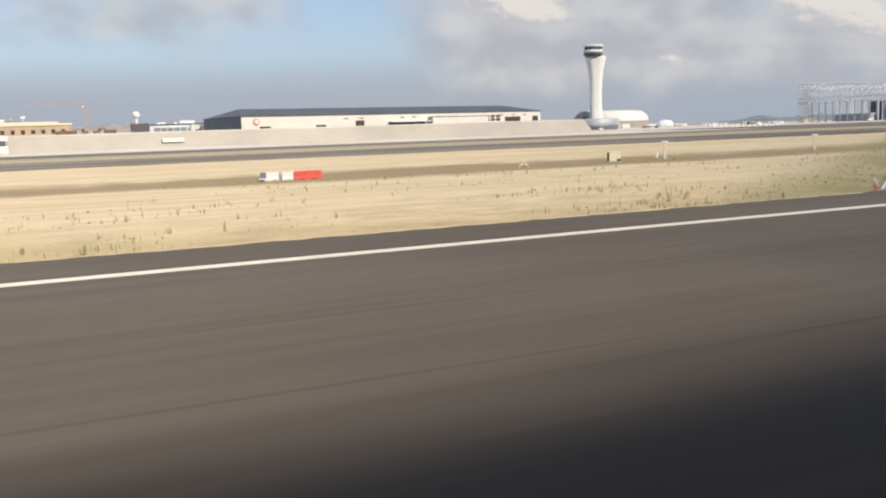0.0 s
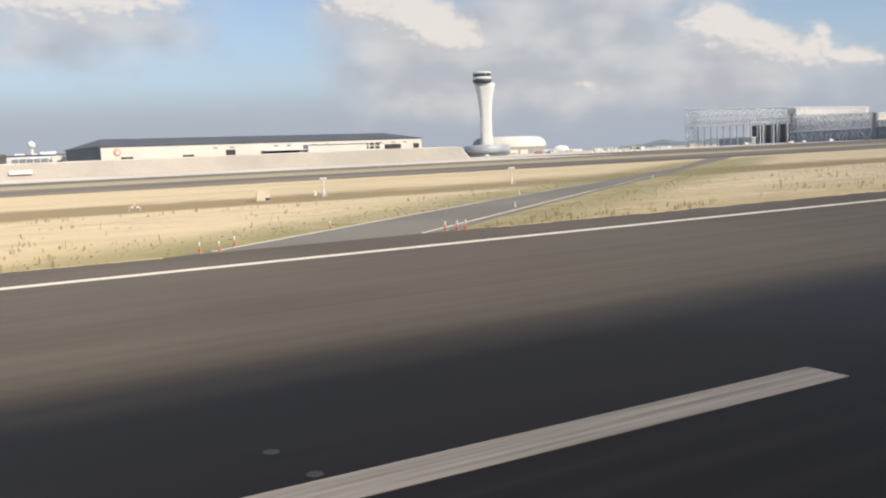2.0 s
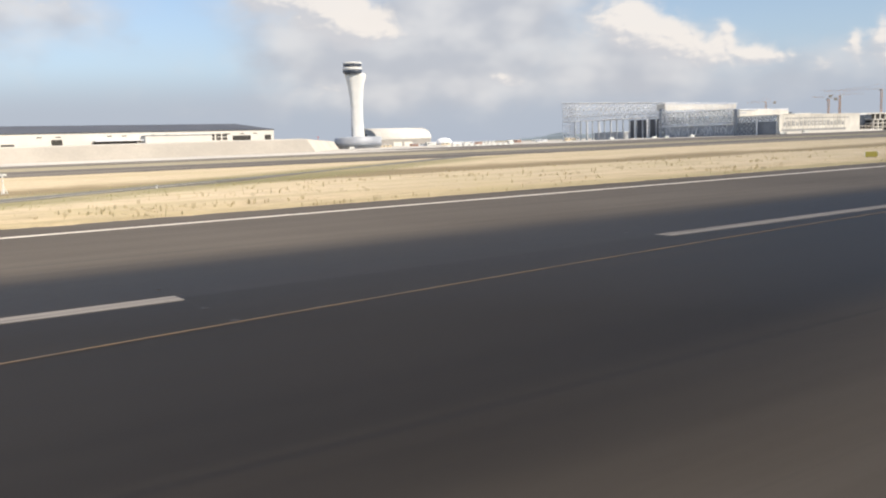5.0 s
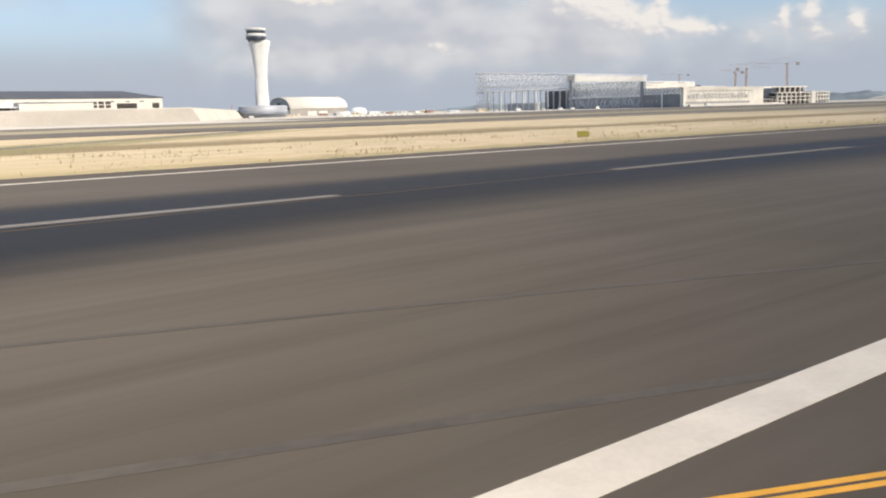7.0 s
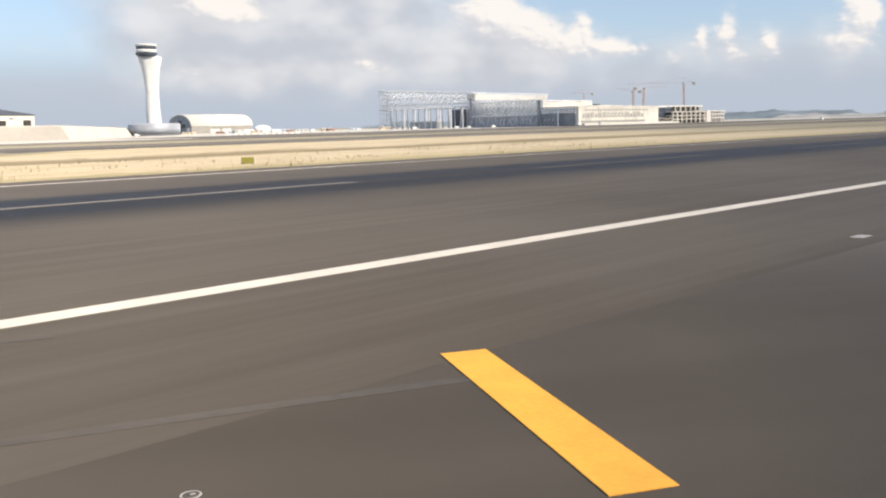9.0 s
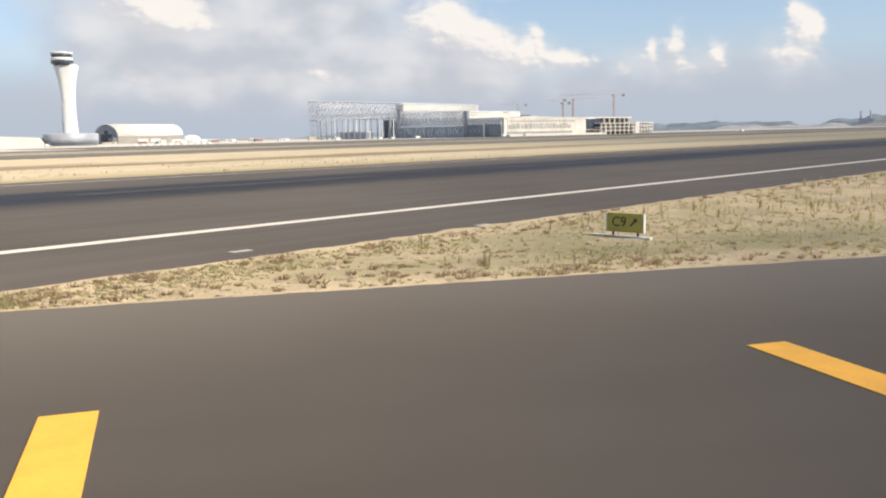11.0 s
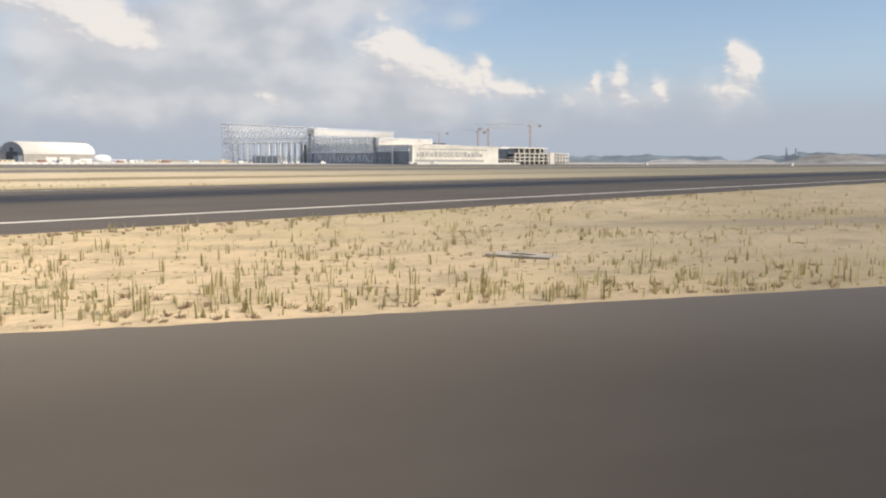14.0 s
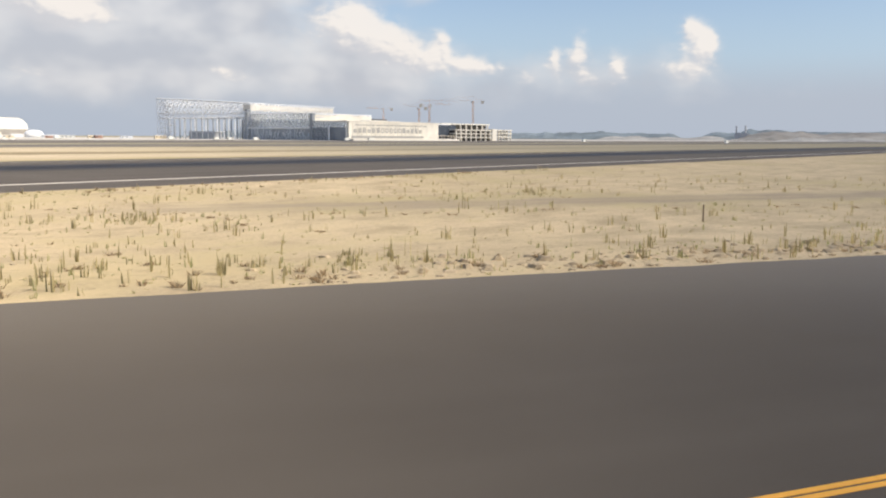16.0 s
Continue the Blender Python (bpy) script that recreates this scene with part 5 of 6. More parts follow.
# ---- signs ----


def letters(text, size, mat, parent, m, label):
    cu = bpy.data.curves.new("letters", "FONT")
    cu.body, cu.size, cu.extrude, cu.align_x = text, size, 0.004, "LEFT"
    tmp = bpy.data.objects.new("letters", cu)
    scene.collection.objects.link(tmp)
    mesh = bpy.data.meshes.new_from_object(tmp.evaluated_get(bpy.context.evaluated_depsgraph_get()))
    bpy.data.objects.remove(tmp)
    mesh.materials.clear()
    mesh.materials.append(mat)
    ob = new("letters", mesh)
    ob.parent = parent
    ob.matrix_local = m
    ob["label"] = label
    return ob


def guidance_sign(label, x, y, z, turn, wide, high, text):
    """A taxiway sign whose face looks along its own -y."""
    s = thing("guidance_sign", label, "airport sign", x, y, z, turn)
    plinth = part("plinth", boxes([(-0.9, wide + 0.35, -0.02, 0.18, -0.20, -0.03)], 0.015), WHITE_PAINT, s, "white concrete plinth")
    part("body", boxes([(0, wide, 0.03, 0.12, 0.12, 0.16 + high)], 0.015), SIGN_YELLOW, s, "yellow sign case")
    face = part("face", boxes([(0.03, wide - 0.03, 0.0, 0.028, 0.19, 0.13 + high)], 0.004), SIGN_YELLOW, s, "matt yellow face")
    for xx in (-0.045, wide + 0.002):
        part("end_cap", boxes([(xx, xx + 0.043, -0.01, 0.13, 0.10, 0.17 + high)], 0.01), WHITE_PAINT, s, "white end cap")
    for xx in (0.25, wide - 0.33):
        part("leg", boxes([(xx, xx + 0.08, 0.05, 0.10, -0.03, 0.13)]), DARK_METAL, s)
    if text:
        letters(text, 0.60, BLACK_PAINT, s, pose(0.26, -0.006, 0.16 + high * 0.27, 90, 0, 0), "black letters")
        bm = bmesh.new()
        cx, cz, u = wide - 0.47, 0.16 + high * 0.49, 0.17
        pts = [(-1.0, -0.72), (0.38, 0.66), (0.0, 1.0), (1.05, 1.05), (1.0, 0.0), (0.66, 0.38), (-0.72, -1.0)]
        lo = [bm.verts.new((cx + a * u, -0.010, cz + b * u)) for a, b in pts]
        hi = [bm.verts.new((cx + a * u, -0.004, cz + b * u)) for a, b in pts]
        bm.faces.new(lo)
        bm.faces.new(hi[::-1])
        for i in range(len(pts)):
            j = (i + 1) % len(pts)
            bm.faces.new((lo[i], lo[j], hi[j], hi[i]))
        part("arrow", bm, BLACK_PAINT, s, "black slanting arrow")
    return s


guidance_sign("yellow taxiway sign with black letters on a white plinth", 229.78, -46.05, -0.40, -90, 1.79, 0.78, "C9")
guidance_sign("plain olive back of a taxiway sign beyond the runway", 226.4, 47.9, -0.42, -47, 1.7, 0.75, "")

# ---- small things on the field ----
cover = thing("drain_cover", "pale concrete drain slab lying on the sand", "drain cover", 271.8, -66.0, ground_height(271.8, -66.0) - 0.03, 9.0)
bm = boxes([(-0.75, 0.75, -1.75, -0.55, 0.0, 0.16), (-0.75, 0.75, 0.9, 1.75, 0.0, 0.16), (-0.75, -0.42, -0.55, 0.9, 0.0, 0.16), (0.42, 0.75, -0.55, 0.9, 0.0, 0.16)], 0.02)
part("slab", bm, plain("weathered_slab", (0.46, 0.41, 0.33), 0.9, 0.0, 0.9, 0.25, 9.0), cover, "weathered concrete slab")
part("hatch", boxes([(-0.42, 0.42, -0.55, 0.9, 0.0, 0.09)], 0.01), HILL_EARTH, cover, "brown sunken hatch")


def barrier(x, y, z, turn, long, mat, label):
    b = thing("traffic_barrier", label, "barrier", x, y, z, turn, "barriers by the drain")
    bm = bmesh.new()
    prof = ((-0.30, 0.0), (-0.30, 0.22), (-0.13, 0.42), (-0.09, 1.02), (0.09, 1.02), (0.13, 0.42), (0.30, 0.22), (0.30, 0.0))
    a = [bm.verts.new((0, p, q)) for p, q in prof]
    c = [bm.verts.new((long, p, q)) for p, q in prof]
    bm.faces.new(a)
    bm.faces.new(c[::-1])
    for i in range(len(prof)):
        j = (i + 1) % len(prof)
        bm.faces.new((a[i], a[j], c[j], c[i]))
    part("shell", bm, mat, b)
    for xx in (long * 0.2, long * 0.65):
        part("slot", boxes([(xx, xx + long * 0.15, -0.306, -0.296, 0.03, 0.12)]), DARK_METAL, b)
    part("filler_cap", rod(bmesh.new(), (long / 2, 0, 1.02), (long / 2, 0, 1.06), 0.06, 0.05, 10), DARK_METAL, b)
    return b


barrier(28.7, 97.7, -0.66, -75.0, 1.5, WHITE_PAINT, "white plastic road barrier set crosswise")
barrier(28.8, 97.7, -0.66, -8.0, 1.9, WHITE_PAINT, "white plastic road barrier beside a red one")
barrier(31.0, 97.0, -0.66, -14.0, 1.25, WHITE_PAINT, "short white plastic road barrier")
barrier(32.4, 96.9, -0.66, -9.0, 3.2, RED_PLASTIC, "long red plastic road barrier")

cab = thing("electrical_cabinet", "beige steel cabinet on a concrete foot in the drain", "cabinet", 78.2, 99.6, -0.70, -17.0)
part("foot", boxes([(-0.1, 1.75, -0.1, 1.1, -0.1, 0.12)], 0.03), CONCRETE, cab)
part("body", boxes([(0.0, 1.65, 0.0, 1.0, 0.12, 1.38)], 0.04), BEIGE_PAINT, cab, "beige sheet steel body")
part("lid", boxes([(-0.05, 1.70, -0.05, 1.05, 1.38, 1.45)], 0.02), BEIGE_PAINT, cab)
# dark plate covers most of the left side
part("door", boxes([(-0.03, 0.0, 0.1, 0.9, 0.2, 1.3)], 0.005), DARK_METAL, cab, "dark plate over the left side")
part("dark_corner", boxes([(1.1, 1.66, -0.02, 0.0, 0.13, 0.45)]), DARK_METAL, cab)


def post_light(x, y, z, turn, extra):
    p = thing("field_beacon", "white banded post carrying a flat white plate", "beacon", x, y, z, turn, "beacons along the drain")
    part("foot", boxes([(-0.3, 0.3, -0.3, 0.3, -0.05, 0.12)], 0.03), CONCRETE, p)
    pole = part("pole", rod(bmesh.new(), (0, 0, 0.12), (0, 0, 2.35), 0.12, 0.11, 12), WHITE_PAINT, p, "white pole")
    for z0 in (0.75, 1.35, 1.9):
        part("band", rod(bmesh.new(), (0, 0, z0), (0, 0, z0 + 0.22), 0.128, 0.126, 12), BEIGE_PAINT, pole, "faded beige band")
    part("plate", boxes([(-0.46, 0.46, -0.24, 0.24, 2.35, 2.62)], 0.04), WHITE_PAINT, p, "flat white plate")
    part("stay", lattice([((0.45, 0.1, 0.05), (0.05, 0.0, 1.1)), ((-0.2, -0.4, 0.05), (0.0, -0.05, 1.1))], 0.07), WHITE_PAINT, p)
    if extra:
        part("lamp_box", boxes([(-1.3, -0.95, -0.15, 0.15, 0.25, 1.0)], 0.05), WHITE_PAINT, p, "small white lamp box")
        part("lamp_foot", boxes([(-1.16, -1.09, -0.04, 0.04, -0.05, 0.25)]), DARK_METAL, p)
    return p


post_light(87.0, 98.6, -0.66, -22.0, True)
post_light(118.1, 100.6, -0.66, -22.0, False)

CONES = ((54.9, 36.75), (55.9, 36.6), (57.45, 39.0), (65.6, 44.6), (69.9, 36.6), (70.6, 36.35), (71.3, 36.5))


def cone_post(x, y, z):
    c = thing("delineator_cone", "orange plastic cone with a white upper half", "traffic cone", x, y, z, 0.0, "cones at the service road")
    part("base", boxes([(-0.15, 0.15, -0.15, 0.15, 0.0, 0.05)], 0.015), ORANGE_PLASTIC, c)
    part("cone", rod(bmesh.new(), (0, 0, 0.05), (0, 0, 0.36), 0.075, 0.05, 14), ORANGE_PLASTIC, c, "orange lower half", True)
    part("sleeve", rod(bmesh.new(), (0, 0, 0.36), (0, 0, 0.62), 0.05, 0.042, 14), WHITE_PAINT, c, "white reflective sleeve", True)
    part("tip", rod(bmesh.new(), (0, 0, 0.62), (0, 0, 0.68), 0.043, 0.03, 14), ORANGE_PLASTIC, c)
    return c


first_cone = cone_post(*CONES[0], EDGE)
for x, y in CONES[1:]:
    copy_thing(first_cone, pose(x, y, EDGE if y < FAR else -0.40))


def road_post(x, y):
    p = thing("road_post", "short pale marker post beside the road", "marker post", x, y, -0.42, 0.0, "marker posts along the service road")
    part("post", boxes([(-0.06, 0.06, -0.03, 0.03, -0.05, 0.46)], 0.015), WHITE_PAINT, p)
    part("band", boxes([(-0.063, 0.063, -0.033, 0.033, 0.30, 0.38)]), STEEL_GREY, p, "grey reflector band")
    return p


first_post = road_post(85.24, 51.5)
for x, y in ((98.0, 69.4), (133.3, 86.6)):
    copy_thing(first_post, pose(x, y, -0.42))

bar_small = thing("barricade", "low orange and white barricade in the drain", "barricade", 61.9, 96.5, -0.66, -10.0)
bar_small.scale = (0.6, 0.6, 0.75)
for i in range(5):
    part("rail_piece", boxes([(i * 0.5, i * 0.5 + 0.49, -0.03, 0.03, 0.45, 0.75)]), ORANGE_PLASTIC if i % 2 == 0 else WHITE_PAINT, bar_small)
for xx in (0.2, 2.2):
    part("leg", lattice([((xx, -0.35, 0.0), (xx, 0.0, 0.75)), ((xx, 0.35, 0.0), (xx, 0.0, 0.75))], 0.06), WHITE_PAINT, bar_small)
part("lamp", rod(bmesh.new(), (1.25, 0, 0.75), (1.25, 0, 1.25), 0.09, 0.07, 10), WHITE_PAINT, bar_small, "white lamp on top")

# ---- lights let into the pavement ----


GROUTED = plain("dusty_lens", (0.085, 0.075, 0.065), 0.7, 0.0, 6.0, 0.3, 60.0)
DARK_COLLAR = plain("worn_collar", (0.36, 0.34, 0.31), 0.6, 0.0, 6.0, 0.3, 60.0)


RUBBERED = plain("rubbered_steel", (0.036, 0.035, 0.036), 0.6, 0.0, 6.0, 0.3, 60.0)


def inset_light(x, y, z, collar, r=0.105):
    c = thing("inset_light", "round metal light fitting set flush in asphalt", "pavement light", x, y, z, 0.0, "lights in the pavement")
    bm = bmesh.new()
    loops = [[bm.verts.new((q * cos(2 * pi * i / 28), q * sin(2 * pi * i / 28), h)) for i in range(28)] for q, h in ((r * 1.25, 0.0), (r * 1.22, 0.008), (r * 1.02, 0.009), (r * 0.98, 0.002))]
    for a, b in zip(loops, loops[1:]):
        for i in range(28):
            bm.faces.new((a[i], a[(i + 1) % 28], b[(i + 1) % 28], b[i]))
    part("collar", bm, collar, c, "worn steel collar")
    part("lens", ring(bmesh.new(), [(r * 0.98, 0.0), (r * 0.95, 0.004), (r * 0.3, 0.006)], 20), GROUTED if collar is DARK_COLLAR else RUBBERED, c, "dusty lens housing")
    part("prism", boxes([(-r * 0.1, r * 0.55, -r * 0.16, r * 0.16, 0.004, 0.014)], 0.002), collar, c, "small pale prism")
    return c


spots = [(87.12 + 20 * k, y) for k in range(-5, 3) for y in (2.05, -1.95, -4.0)] + [(47.3 + 15 * k, 0.72) for k in range(-3, 14)]
spots += [(81.4, -7.95), (95.5, -5.85), (109.5, -3.9), (67.0, -10.2)]
first_light = inset_light(154.87, -32.94, EDGE, DARK_COLLAR)
dark_light = inset_light(*spots[0], crown(spots[0][1]), RUBBERED, 0.10)
for x, y in spots[1:]:
    copy_thing(dark_light, pose(x, y, crown(y)))
for x, y in ((172.0, -41.6), (184.0, -48.0), (196.0, -55.2), (235.0, -78.1), (258.6, -92.45)):
    copy_thing(first_light, pose(x, y, EDGE))


def cover_plate(x, y):
    c = thing("cover_plate", "flat pale concrete cover set in the runway shoulder", "cover", x, y, EDGE, 0.0, "covers along the shoulder")
    part("slab", boxes([(-0.45, 0.45, -0.22, 0.22, -0.05, 0.012)], 0.004), CONCRETE, c)
    part("lid", boxes([(-0.16, 0.16, -0.12, 0.12, 0.0, 0.020)], 0.004), LAMP_METAL, c, "small metal lid")
    return c


first_cover = cover_plate(216.8, -37.5)
for x, y in ((199.8, -38.55), (229.6, -39.1)):
    copy_thing(first_cover, pose(x, y, EDGE))

# ---- far clutter on the apron ----


def van(x, y, turn, long=6.0, high=2.6, mat=WHITE_PAINT, label="white van parked on the apron"):
    v = thing("van", label, "van", x, y, -0.32, turn, "vehicles on the apron")
    part("body", boxes([(-long / 2, long * 0.22, -1.0, 1.0, 0.45, high)], 0.12), mat, v)
    part("cab", boxes([(long * 0.23, long / 2, -0.95, 0.95, 0.45, high * 0.8)], 0.25), mat, v)
    part("windscreen", boxes([(long * 0.5 - 0.12, long * 0.5 + 0.02, -0.8, 0.8, high * 0.5, high * 0.74)], 0.02), DARK_GLASS, v)
    for s in (-1, 1):
        part("side_window", boxes([(long * 0.27, long * 0.44, s * 0.93 - 0.03, s * 0.93 + 0.03, high * 0.5, high * 0.72)]), DARK_GLASS, v)
        for xx in (-long * 0.3, long * 0.33):
            part("wheel", rod(bmesh.new(), (xx, s * 0.75, 0.42), (xx, s * 1.0, 0.42), 0.42, 0.42, 14), TYRE, v)
    return v


for x, y, a, l, h in ((744, 760, 10, 9, 3.4), (823, 680, 0, 8, 3.2), (853, 646, 180, 7, 2.8), (883, 618, 5, 8, 3.0), (866, 640, 170, 6, 2.6), (700, 790, 20, 7, 3.0), (690, 770, 0, 10, 3.6), (960, 560, 0, 8, 3.0), (985, 548, 180, 10, 3.4), (1120, 360, 10, 9, 3.2), (1178, 224, 0, 9, 3.4), (560, 800, 0, 6, 2.6)):
    van(x, y, a, l, h)


def block(x, y, turn):
    b = thing("concrete_block", "white concrete barrier block on the apron", "barrier", x, y, -0.33, turn, "row of blocks on the apron")
    bm = bmesh.new()
    prof = ((-0.5, 0.0), (-0.5, 0.2), (-0.25, 0.5), (-0.18, 1.5), (0.18, 1.5), (0.25, 0.5), (0.5, 0.2), (0.5, 0.0))
    a = [bm.verts.new((-1.7, p, q)) for p, q in prof]
    c = [bm.verts.new((1.7, p, q)) for p, q in prof]
    bm.faces.new(a)
    bm.faces.new(c[::-1])
    for i in range(len(prof)):
        j = (i + 1) % len(prof)
        bm.faces.new((a[i], a[j], c[j], c[i]))
    part("block", bm, WHITE_PAINT, b)
    return b


first_block = block(560.0, 624.0, -16.0)
for i in range(1, 12):
    copy_thing(first_block, pose(560.0 + 5.6 * i, 624.0 - 1.2 * i, -0.33, 0, 0, -16))


def hut(x, y, turn, long, wide, high, mat, label):
    h = thing("site_hut", label, "site hut", x, y, -0.35, turn, "huts on the building site")
    part("body", boxes([(0, long, 0, wide, 0, high)], 0.08), mat, h)
    part("roof", boxes([(-0.2, long + 0.2, -0.2, wide + 0.2, high + 0.005, high + 0.3)], 0.05), STEEL_WHITE, h)
    for i in range(max(1, int(long / 5))):
        part("window", boxes([(1.2 + i * 5, 3.2 + i * 5, -0.04, 0.02, high * 0.45, high * 0.8)]), DARK_GLASS, h)
    return h


ROOF_RED = plain("red_tiles", (0.46, 0.30, 0.23), 0.8, 0.0, 0.2, 0.2, 2.0)
for i in range(14):
    f = i / 13
    x, y = 700 + 260 * f + rng.uniform(-15, 15), 1010 - 90 * f + rng.uniform(-30, 30)
    hut(x, y, rng.uniform(-40, -20), rng.uniform(7, 18), rng.uniform(4, 8), rng.uniform(2.4, 4.2), (WHITE_PAINT, BEIGE_PAINT, ROOF_RED, STEEL)[i % 4], ("white site hut near the terminal", "beige site hut near the terminal", "brick-red site hut near the terminal", "pale grey site hut near the terminal")[i % 4])
tent = thing("tent_hall", "small white rounded tent hall beside the long hall", "tent hall", 934.0, 1163.0, -0.35, -25.0)
bm = bmesh.new()
ring(bm, [(10.5, 0), (10.5, 5), (9.2, 8), (6, 10), (1.5, 11)], 28, lambda r, z, a: (r * 1.25, r * 0.8))
part("canopy", bm, STEEL_WHITE, tent, "white fabric canopy", True)
part("porch", boxes([(-30, -14, -6, 6, 0, 5)], 0.2), STEEL_WHITE, tent)
part("porch", boxes([(14, 34, -6, 6, 0, 4)], 0.2), STEEL_WHITE, tent)
radome = thing("radome", "white round radome on a tall stem", "radome", 293.0, 2900.0, -0.4)
part("stem", rod(bmesh.new(), (0, 0, 0), (0, 0, 80), 5.0, 4.0, 16), STEEL, radome)
bm = bmesh.new()
bmesh.ops.create_uvsphere(bm, u_segments=24, v_segments=14, radius=11.0, matrix=Matrix.Translation((0, 0, 86)))
part("dome", bm, WHITE_PAINT, radome, "white dome", True)


MACHINE = plain("dusty_machine_paint", (0.27, 0.19, 0.115), 0.7, 0.0, 0.4, 0.2, 6.0)


def digger(x, y, z, turn):
    d = thing("excavator", "brown dusty excavator standing on the bank", "excavator", x, y, z, turn, "machines on the bank")
    for s in (-1.2, 0.7):
        part("track", boxes([(-2.4, 2.4, s, s + 0.6, 0, 0.9)], 0.25), TYRE, d)
    part("house", boxes([(-2.6, 1.2, -1.4, 1.4, 1.1, 2.6)], 0.2), MACHINE, d)
    part("cab", boxes([(0.1, 1.7, -1.4, -0.3, 2.6, 4.0)], 0.15), DARK_GLASS, d)
    part("arm", lattice([((1.0, 0.2, 1.8), (3.8, 0.2, 4.0)), ((3.8, 0.2, 4.0), (6.2, 0.2, 3.0)), ((6.2, 0.2, 3.0), (6.6, 0.2, 1.2))], 0.5), MACHINE, d)
    part("bucket", boxes([(6.0, 7.4, -0.5, 0.9, 0.4, 1.5)], 0.2), DARK_METAL, d)
    return d


def tipper(x, y, z, turn):
    t = thing("tipper_lorry", "brown dusty tipper lorry standing on the bank", "lorry", x, y, z, turn, "machines on the bank")
    bm = bmesh.new()
    low = [bm.verts.new(p) for p in ((-3.6, -1.1, 1.1), (1.6, -1.1, 1.1), (1.6, 1.1, 1.1), (-3.6, 1.1, 1.1))]
    top = [bm.verts.new(p) for p in ((-4.4, -1.3, 2.9), (1.8, -1.3, 2.9), (1.8, 1.3, 2.9), (-4.4, 1.3, 2.9))]
    bm.faces.new(low[::-1])
    bm.faces.new(top)
    for i in range(4):
        j = (i + 1) % 4
        bm.faces.new((low[i], low[j], top[j], top[i]))
    part("skip", bm, MACHINE, t, "tapered tipping body")
    part("chassis", boxes([(-3.8, 4.0, -0.5, 0.5, 0.7, 1.05)]), TYRE, t)
    part("cab", boxes([(1.95, 4.0, -1.2, 1.2, 0.8, 3.1)], 0.2), MACHINE, t)
    part("windscreen", boxes([(3.98, 4.05, -1.0, 1.0, 1.9, 2.8)]), DARK_GLASS, t)
    for xx in (-3.0, -1.7, 2.9):
        for sy in (-1.25, 0.85):
            part("wheel", rod(bmesh.new(), (xx, sy, 0.5), (xx, sy + 0.4, 0.5), 0.5, 0.5, 12), TYRE, t)
    return t


for x, a in ((21.0, 15), (27.0, -10), (52.0, 170)):
    tipper(x, 640.0, 10.1, a)
for x, a in ((35.5, 160), (44.0, 15)):
    digger(x, 640.0, 10.1, a)

# ---- building site beyond the bank ----
SITE_CLAY = plain("clay_render", (0.60, 0.47, 0.34), 0.85, 0.0, 0.06, 0.15, 0.6)
shell = thing("unfinished_block", "long clay-coloured building shell with dark window holes", "building", -34.0, 716.0, -0.4, 1.0)
part("wall", boxes([(0, 64, 0, 30, 0, 18.6)], 0.2), SITE_CLAY, shell, "clay-coloured walls")
part("roof", boxes([(-0.8, 65, -0.8, 31, 18.62, 20.2)], 0.3), BEIGE_PAINT, shell, "pale flat roof")
part("roof_rise", boxes([(10, 56, 6, 26, 20.22, 21.6)], 0.5), BEIGE_PAINT, shell)
for i in range(9):
    hole = part("window", boxes([(3 + i * 6.8, 5.6 + i * 6.8, -0.3, 0.2, 12.6, 15.8)]), OPENING, shell, "dark window hole")
    part("sill", boxes([(2.6 + i * 6.8, 6.0 + i * 6.8, -0.5, -0.02, 12.2, 12.58)]), BEIGE_PAINT, hole)
silo_house = thing("batching_house", "tall white site building with a dark band", "building", -34.0, 596.0, -0.35, 2.0)
part("body", boxes([(0, 24, 0, 9, 0, 4.6)], 0.15), WHITE_PAINT, silo_house, "white lower body")
part("band", boxes([(0.2, 23.8, 0.2, 8.8, 4.62, 7.6)]), DARK_CLAD, silo_house, "dark open band")
part("upper", boxes([(-0.2, 24.2, -0.2, 9.2, 7.62, 10.8)], 0.15), WHITE_PAINT, silo_house, "white upper body")
for i in range(5):
    part("post", boxes([(0.5 + i * 5.6, 1.1 + i * 5.6, -0.1, 0.3, 4.62, 7.6)]), WHITE_PAINT, silo_house)
crane(-21.0, 1200.0, 38.0, 18.0, 100.0, 9.0, 0.0, 0.24)


def flood_mast(x, y, high):
    m = thing("floodlight_mast", "slim mast with a white floodlight head", "light mast", x, y, -0.4, 0.0, "floodlights on the building site")
    part("pole", rod(bmesh.new(), (0, 0, 0), (0, 0, high), 0.5, 0.35, 10), STEEL, m)
    part("head", boxes([(-2.4, 2.4, -0.7, 0.7, high, high + 2.4)], 0.3), STEEL_WHITE, m, "white lamp head")
    part("lamp", boxes([(-2.0, -0.3, -0.9, -0.72, high + 0.5, high + 1.9), (0.3, 2.0, -0.9, -0.72, high + 0.5, high + 1.9)]), STEEL, m)
    return m


flood_mast(-4.6, 1000.0, 31.5)
flood_mast(-24.0, 1000.0, 28.5)
panel = thing("sign_panel", "blank white panel fixed on the bank", "panel", 82.0, 610.6, 3.4, 0.0)
part("board", boxes([(0, 14.0, 0, 0.3, 0, 3.4)], 0.05), HANGAR_WHITE, panel, "blank white board").matrix_local = pose(0, 0, 0, -38, 0, 0)
for xx in (1.5, 16.0):
    part("stay", lattice([((xx, 0.3, 0.2), (xx, 2.6, 0.6))], 0.2), STEEL, panel)

# ---- aircraft parked behind the bank ----
plane = thing("parked_aircraft", "white airliner with a red tail parked beyond the bank", "aircraft", 861.0, 1465.0, -0.4, 64.0)
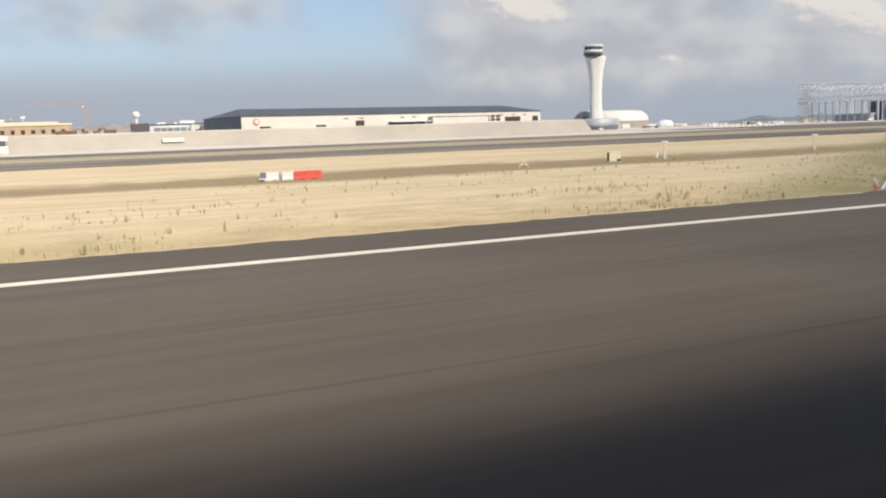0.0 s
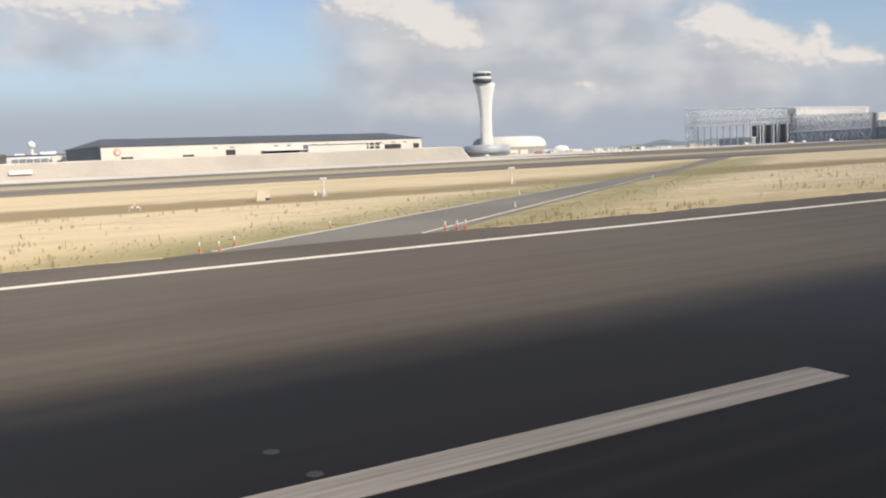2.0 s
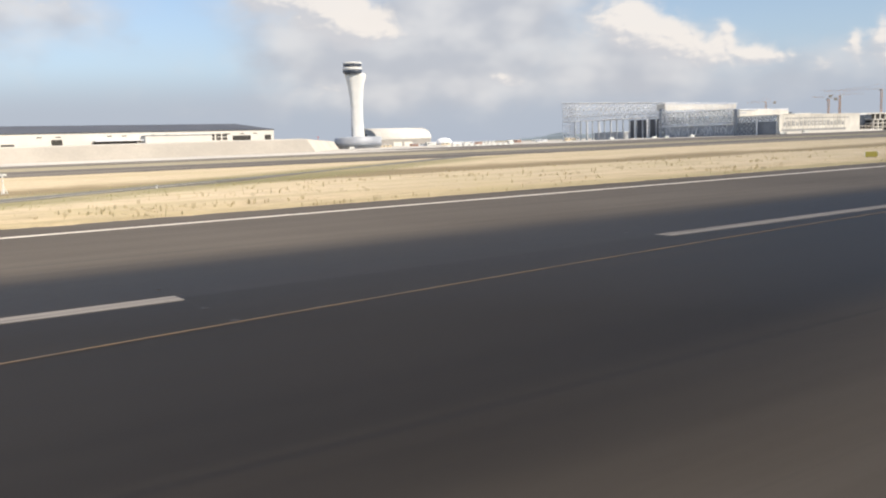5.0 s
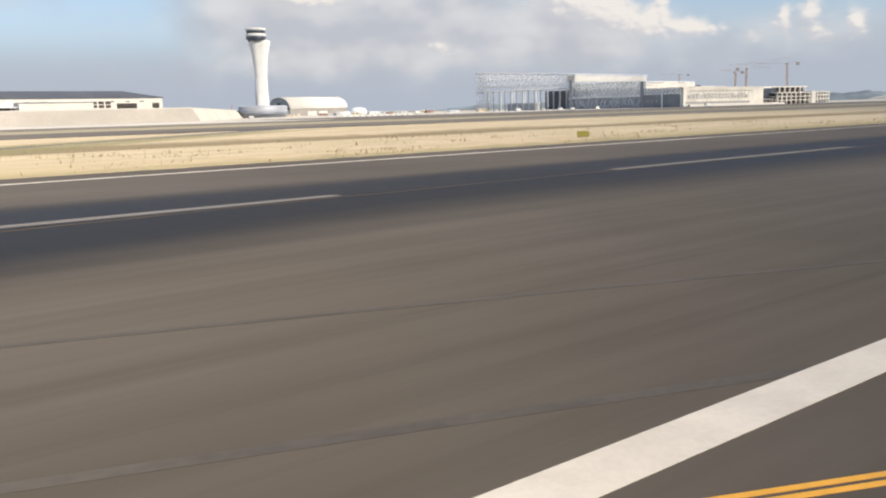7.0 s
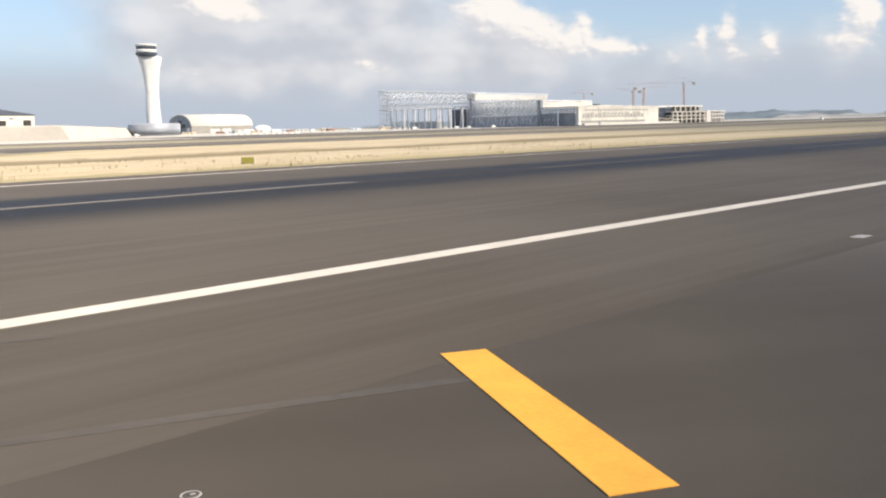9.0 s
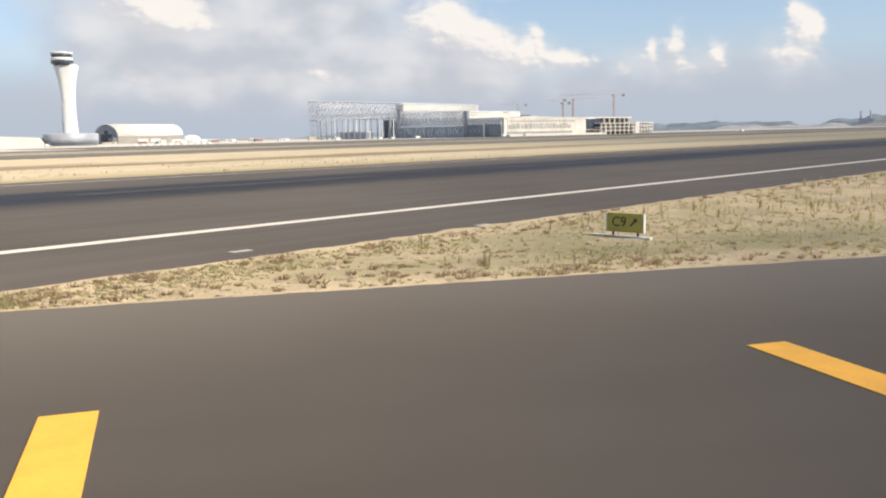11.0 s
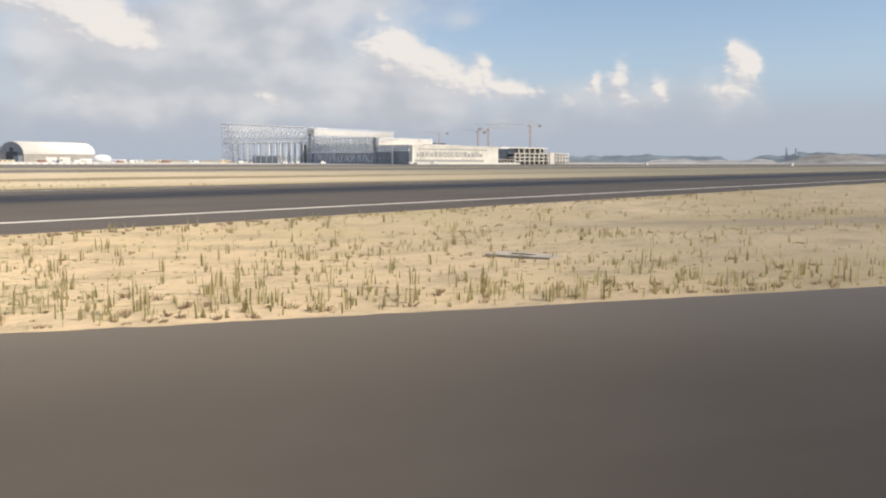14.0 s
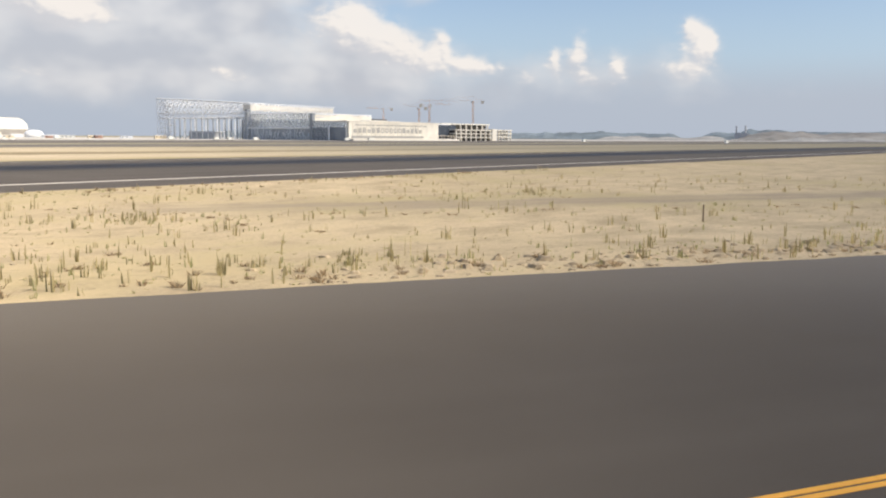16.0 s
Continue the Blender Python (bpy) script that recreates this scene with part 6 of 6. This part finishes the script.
plane.scale = (1.6, 1.6, 1.6)
part("fuselage", rod(bmesh.new(), (0, 0, 4.4), (34, 0, 4.4), 2.1, 2.1, 18), WHITE_PAINT, plane, "white fuselage", True)
part("tail_cone", rod(bmesh.new(), (-8, 0, 5.4), (0, 0, 4.4), 0.5, 2.1, 18), WHITE_PAINT, plane, "", True)
part("nose", rod(bmesh.new(), (34, 0, 4.4), (38, 0, 4.0), 2.1, 0.5, 18), WHITE_PAINT, plane, "", True)
bm = bmesh.new()
fin_side = [(-9.0, 14.2), (-5.4, 14.2), (1.5, 6.2), (-6.5, 6.0)]
a = [bm.verts.new((px, -0.25, pz)) for px, pz in fin_side]
b = [bm.verts.new((px, 0.25, pz)) for px, pz in fin_side]
bm.faces.new(a)
bm.faces.new(b[::-1])
for i in range(4):
    j = (i + 1) % 4
    bm.faces.new((a[i], a[j], b[j], b[i]))
part("tail_fin", bm, RED_PLASTIC, plane, "red tail fin")
for sy in (-1, 1):
    part("wing", slab([(12, sy * 1.8), (19, sy * 1.8), (8.5, sy * 17), (6.5, sy * 17)][::sy], 3.2, 3.7), STEEL, plane, "grey wing")
    part("tailplane", slab([(-6, sy * 0.5), (-2.5, sy * 1.0), (-6.6, sy * 6), (-8.0, sy * 6)][::sy], 5.4, 5.7), STEEL, plane)
    part("engine", rod(bmesh.new(), (13, sy * 5.6, 2.2), (17.5, sy * 5.6, 2.2), 0.9, 1.1, 14), WHITE_PAINT, plane)
    part("wheel", rod(bmesh.new(), (13, sy * 3.4, 0.6), (13, sy * 3.9, 0.6), 0.6, 0.6, 12), TYRE, plane)
    part("gear_leg", rod(bmesh.new(), (13, sy * 3.6, 0.6), (13, sy * 3.4, 3.3), 0.15, 0.15, 8), DARK_METAL, plane)
part("nose_wheel", rod(bmesh.new(), (31, -0.2, 0.4), (31, 0.2, 0.4), 0.4, 0.4, 12), TYRE, plane)
part("nose_leg", rod(bmesh.new(), (31, 0, 0.4), (31, 0, 2.6), 0.12, 0.12, 8), DARK_METAL, plane)

# ---- stake in the sand and scraps on the taxiway ----
stake = thing("marker_stake", "weathered brown wooden stake standing in the sand", "stake", 306.4, -86.1, ground_height(306.4, -86.1) - 0.05, 20.0)
part("post", boxes([(-0.045, 0.045, -0.04, 0.04, 0.0, 1.05)], 0.01), plain("weathered_wood", (0.24, 0.17, 0.11), 0.9, 0.0, 3.0, 0.25, 25.0), stake)
part("tip", rod(bmesh.new(), (0, 0, 1.05), (0, 0, 1.12), 0.05, 0.015, 4), BEIGE_PAINT, stake, "pale cut tip")


def scrap(x, y, size, turn):
    """A thin flat remnant of paint with a ragged outline."""
    pick_one = random.Random(int(x * 10))
    outline = [(x + size * pick_one.uniform(0.55, 1.0) * cos(a + turn), y + 0.5 * size * pick_one.uniform(0.5, 1.0) * sin(a + turn)) for a in np.arange(0.0, 2 * pi, 2 * pi / 11)]
    return tagged(part("paint_scrap", slab(outline, EDGE - 0.01, EDGE + 0.006), DUSTY_SCRAP), "faded pale paint scrap on the taxiway", "paint mark", "paint scraps on the taxiway")


DUSTY_SCRAP = plain("faded_paint", (0.185, 0.168, 0.148), 0.85, 0.0, 2.0, 0.3, 14.0)
for x, y, size, turn in ((157.95, -35.31, 0.26, 0.3), (161.47, -36.81, 0.12, 0.8), (160.9, -37.0, 0.08, 0.1)):
    scrap(x, y, size, turn)
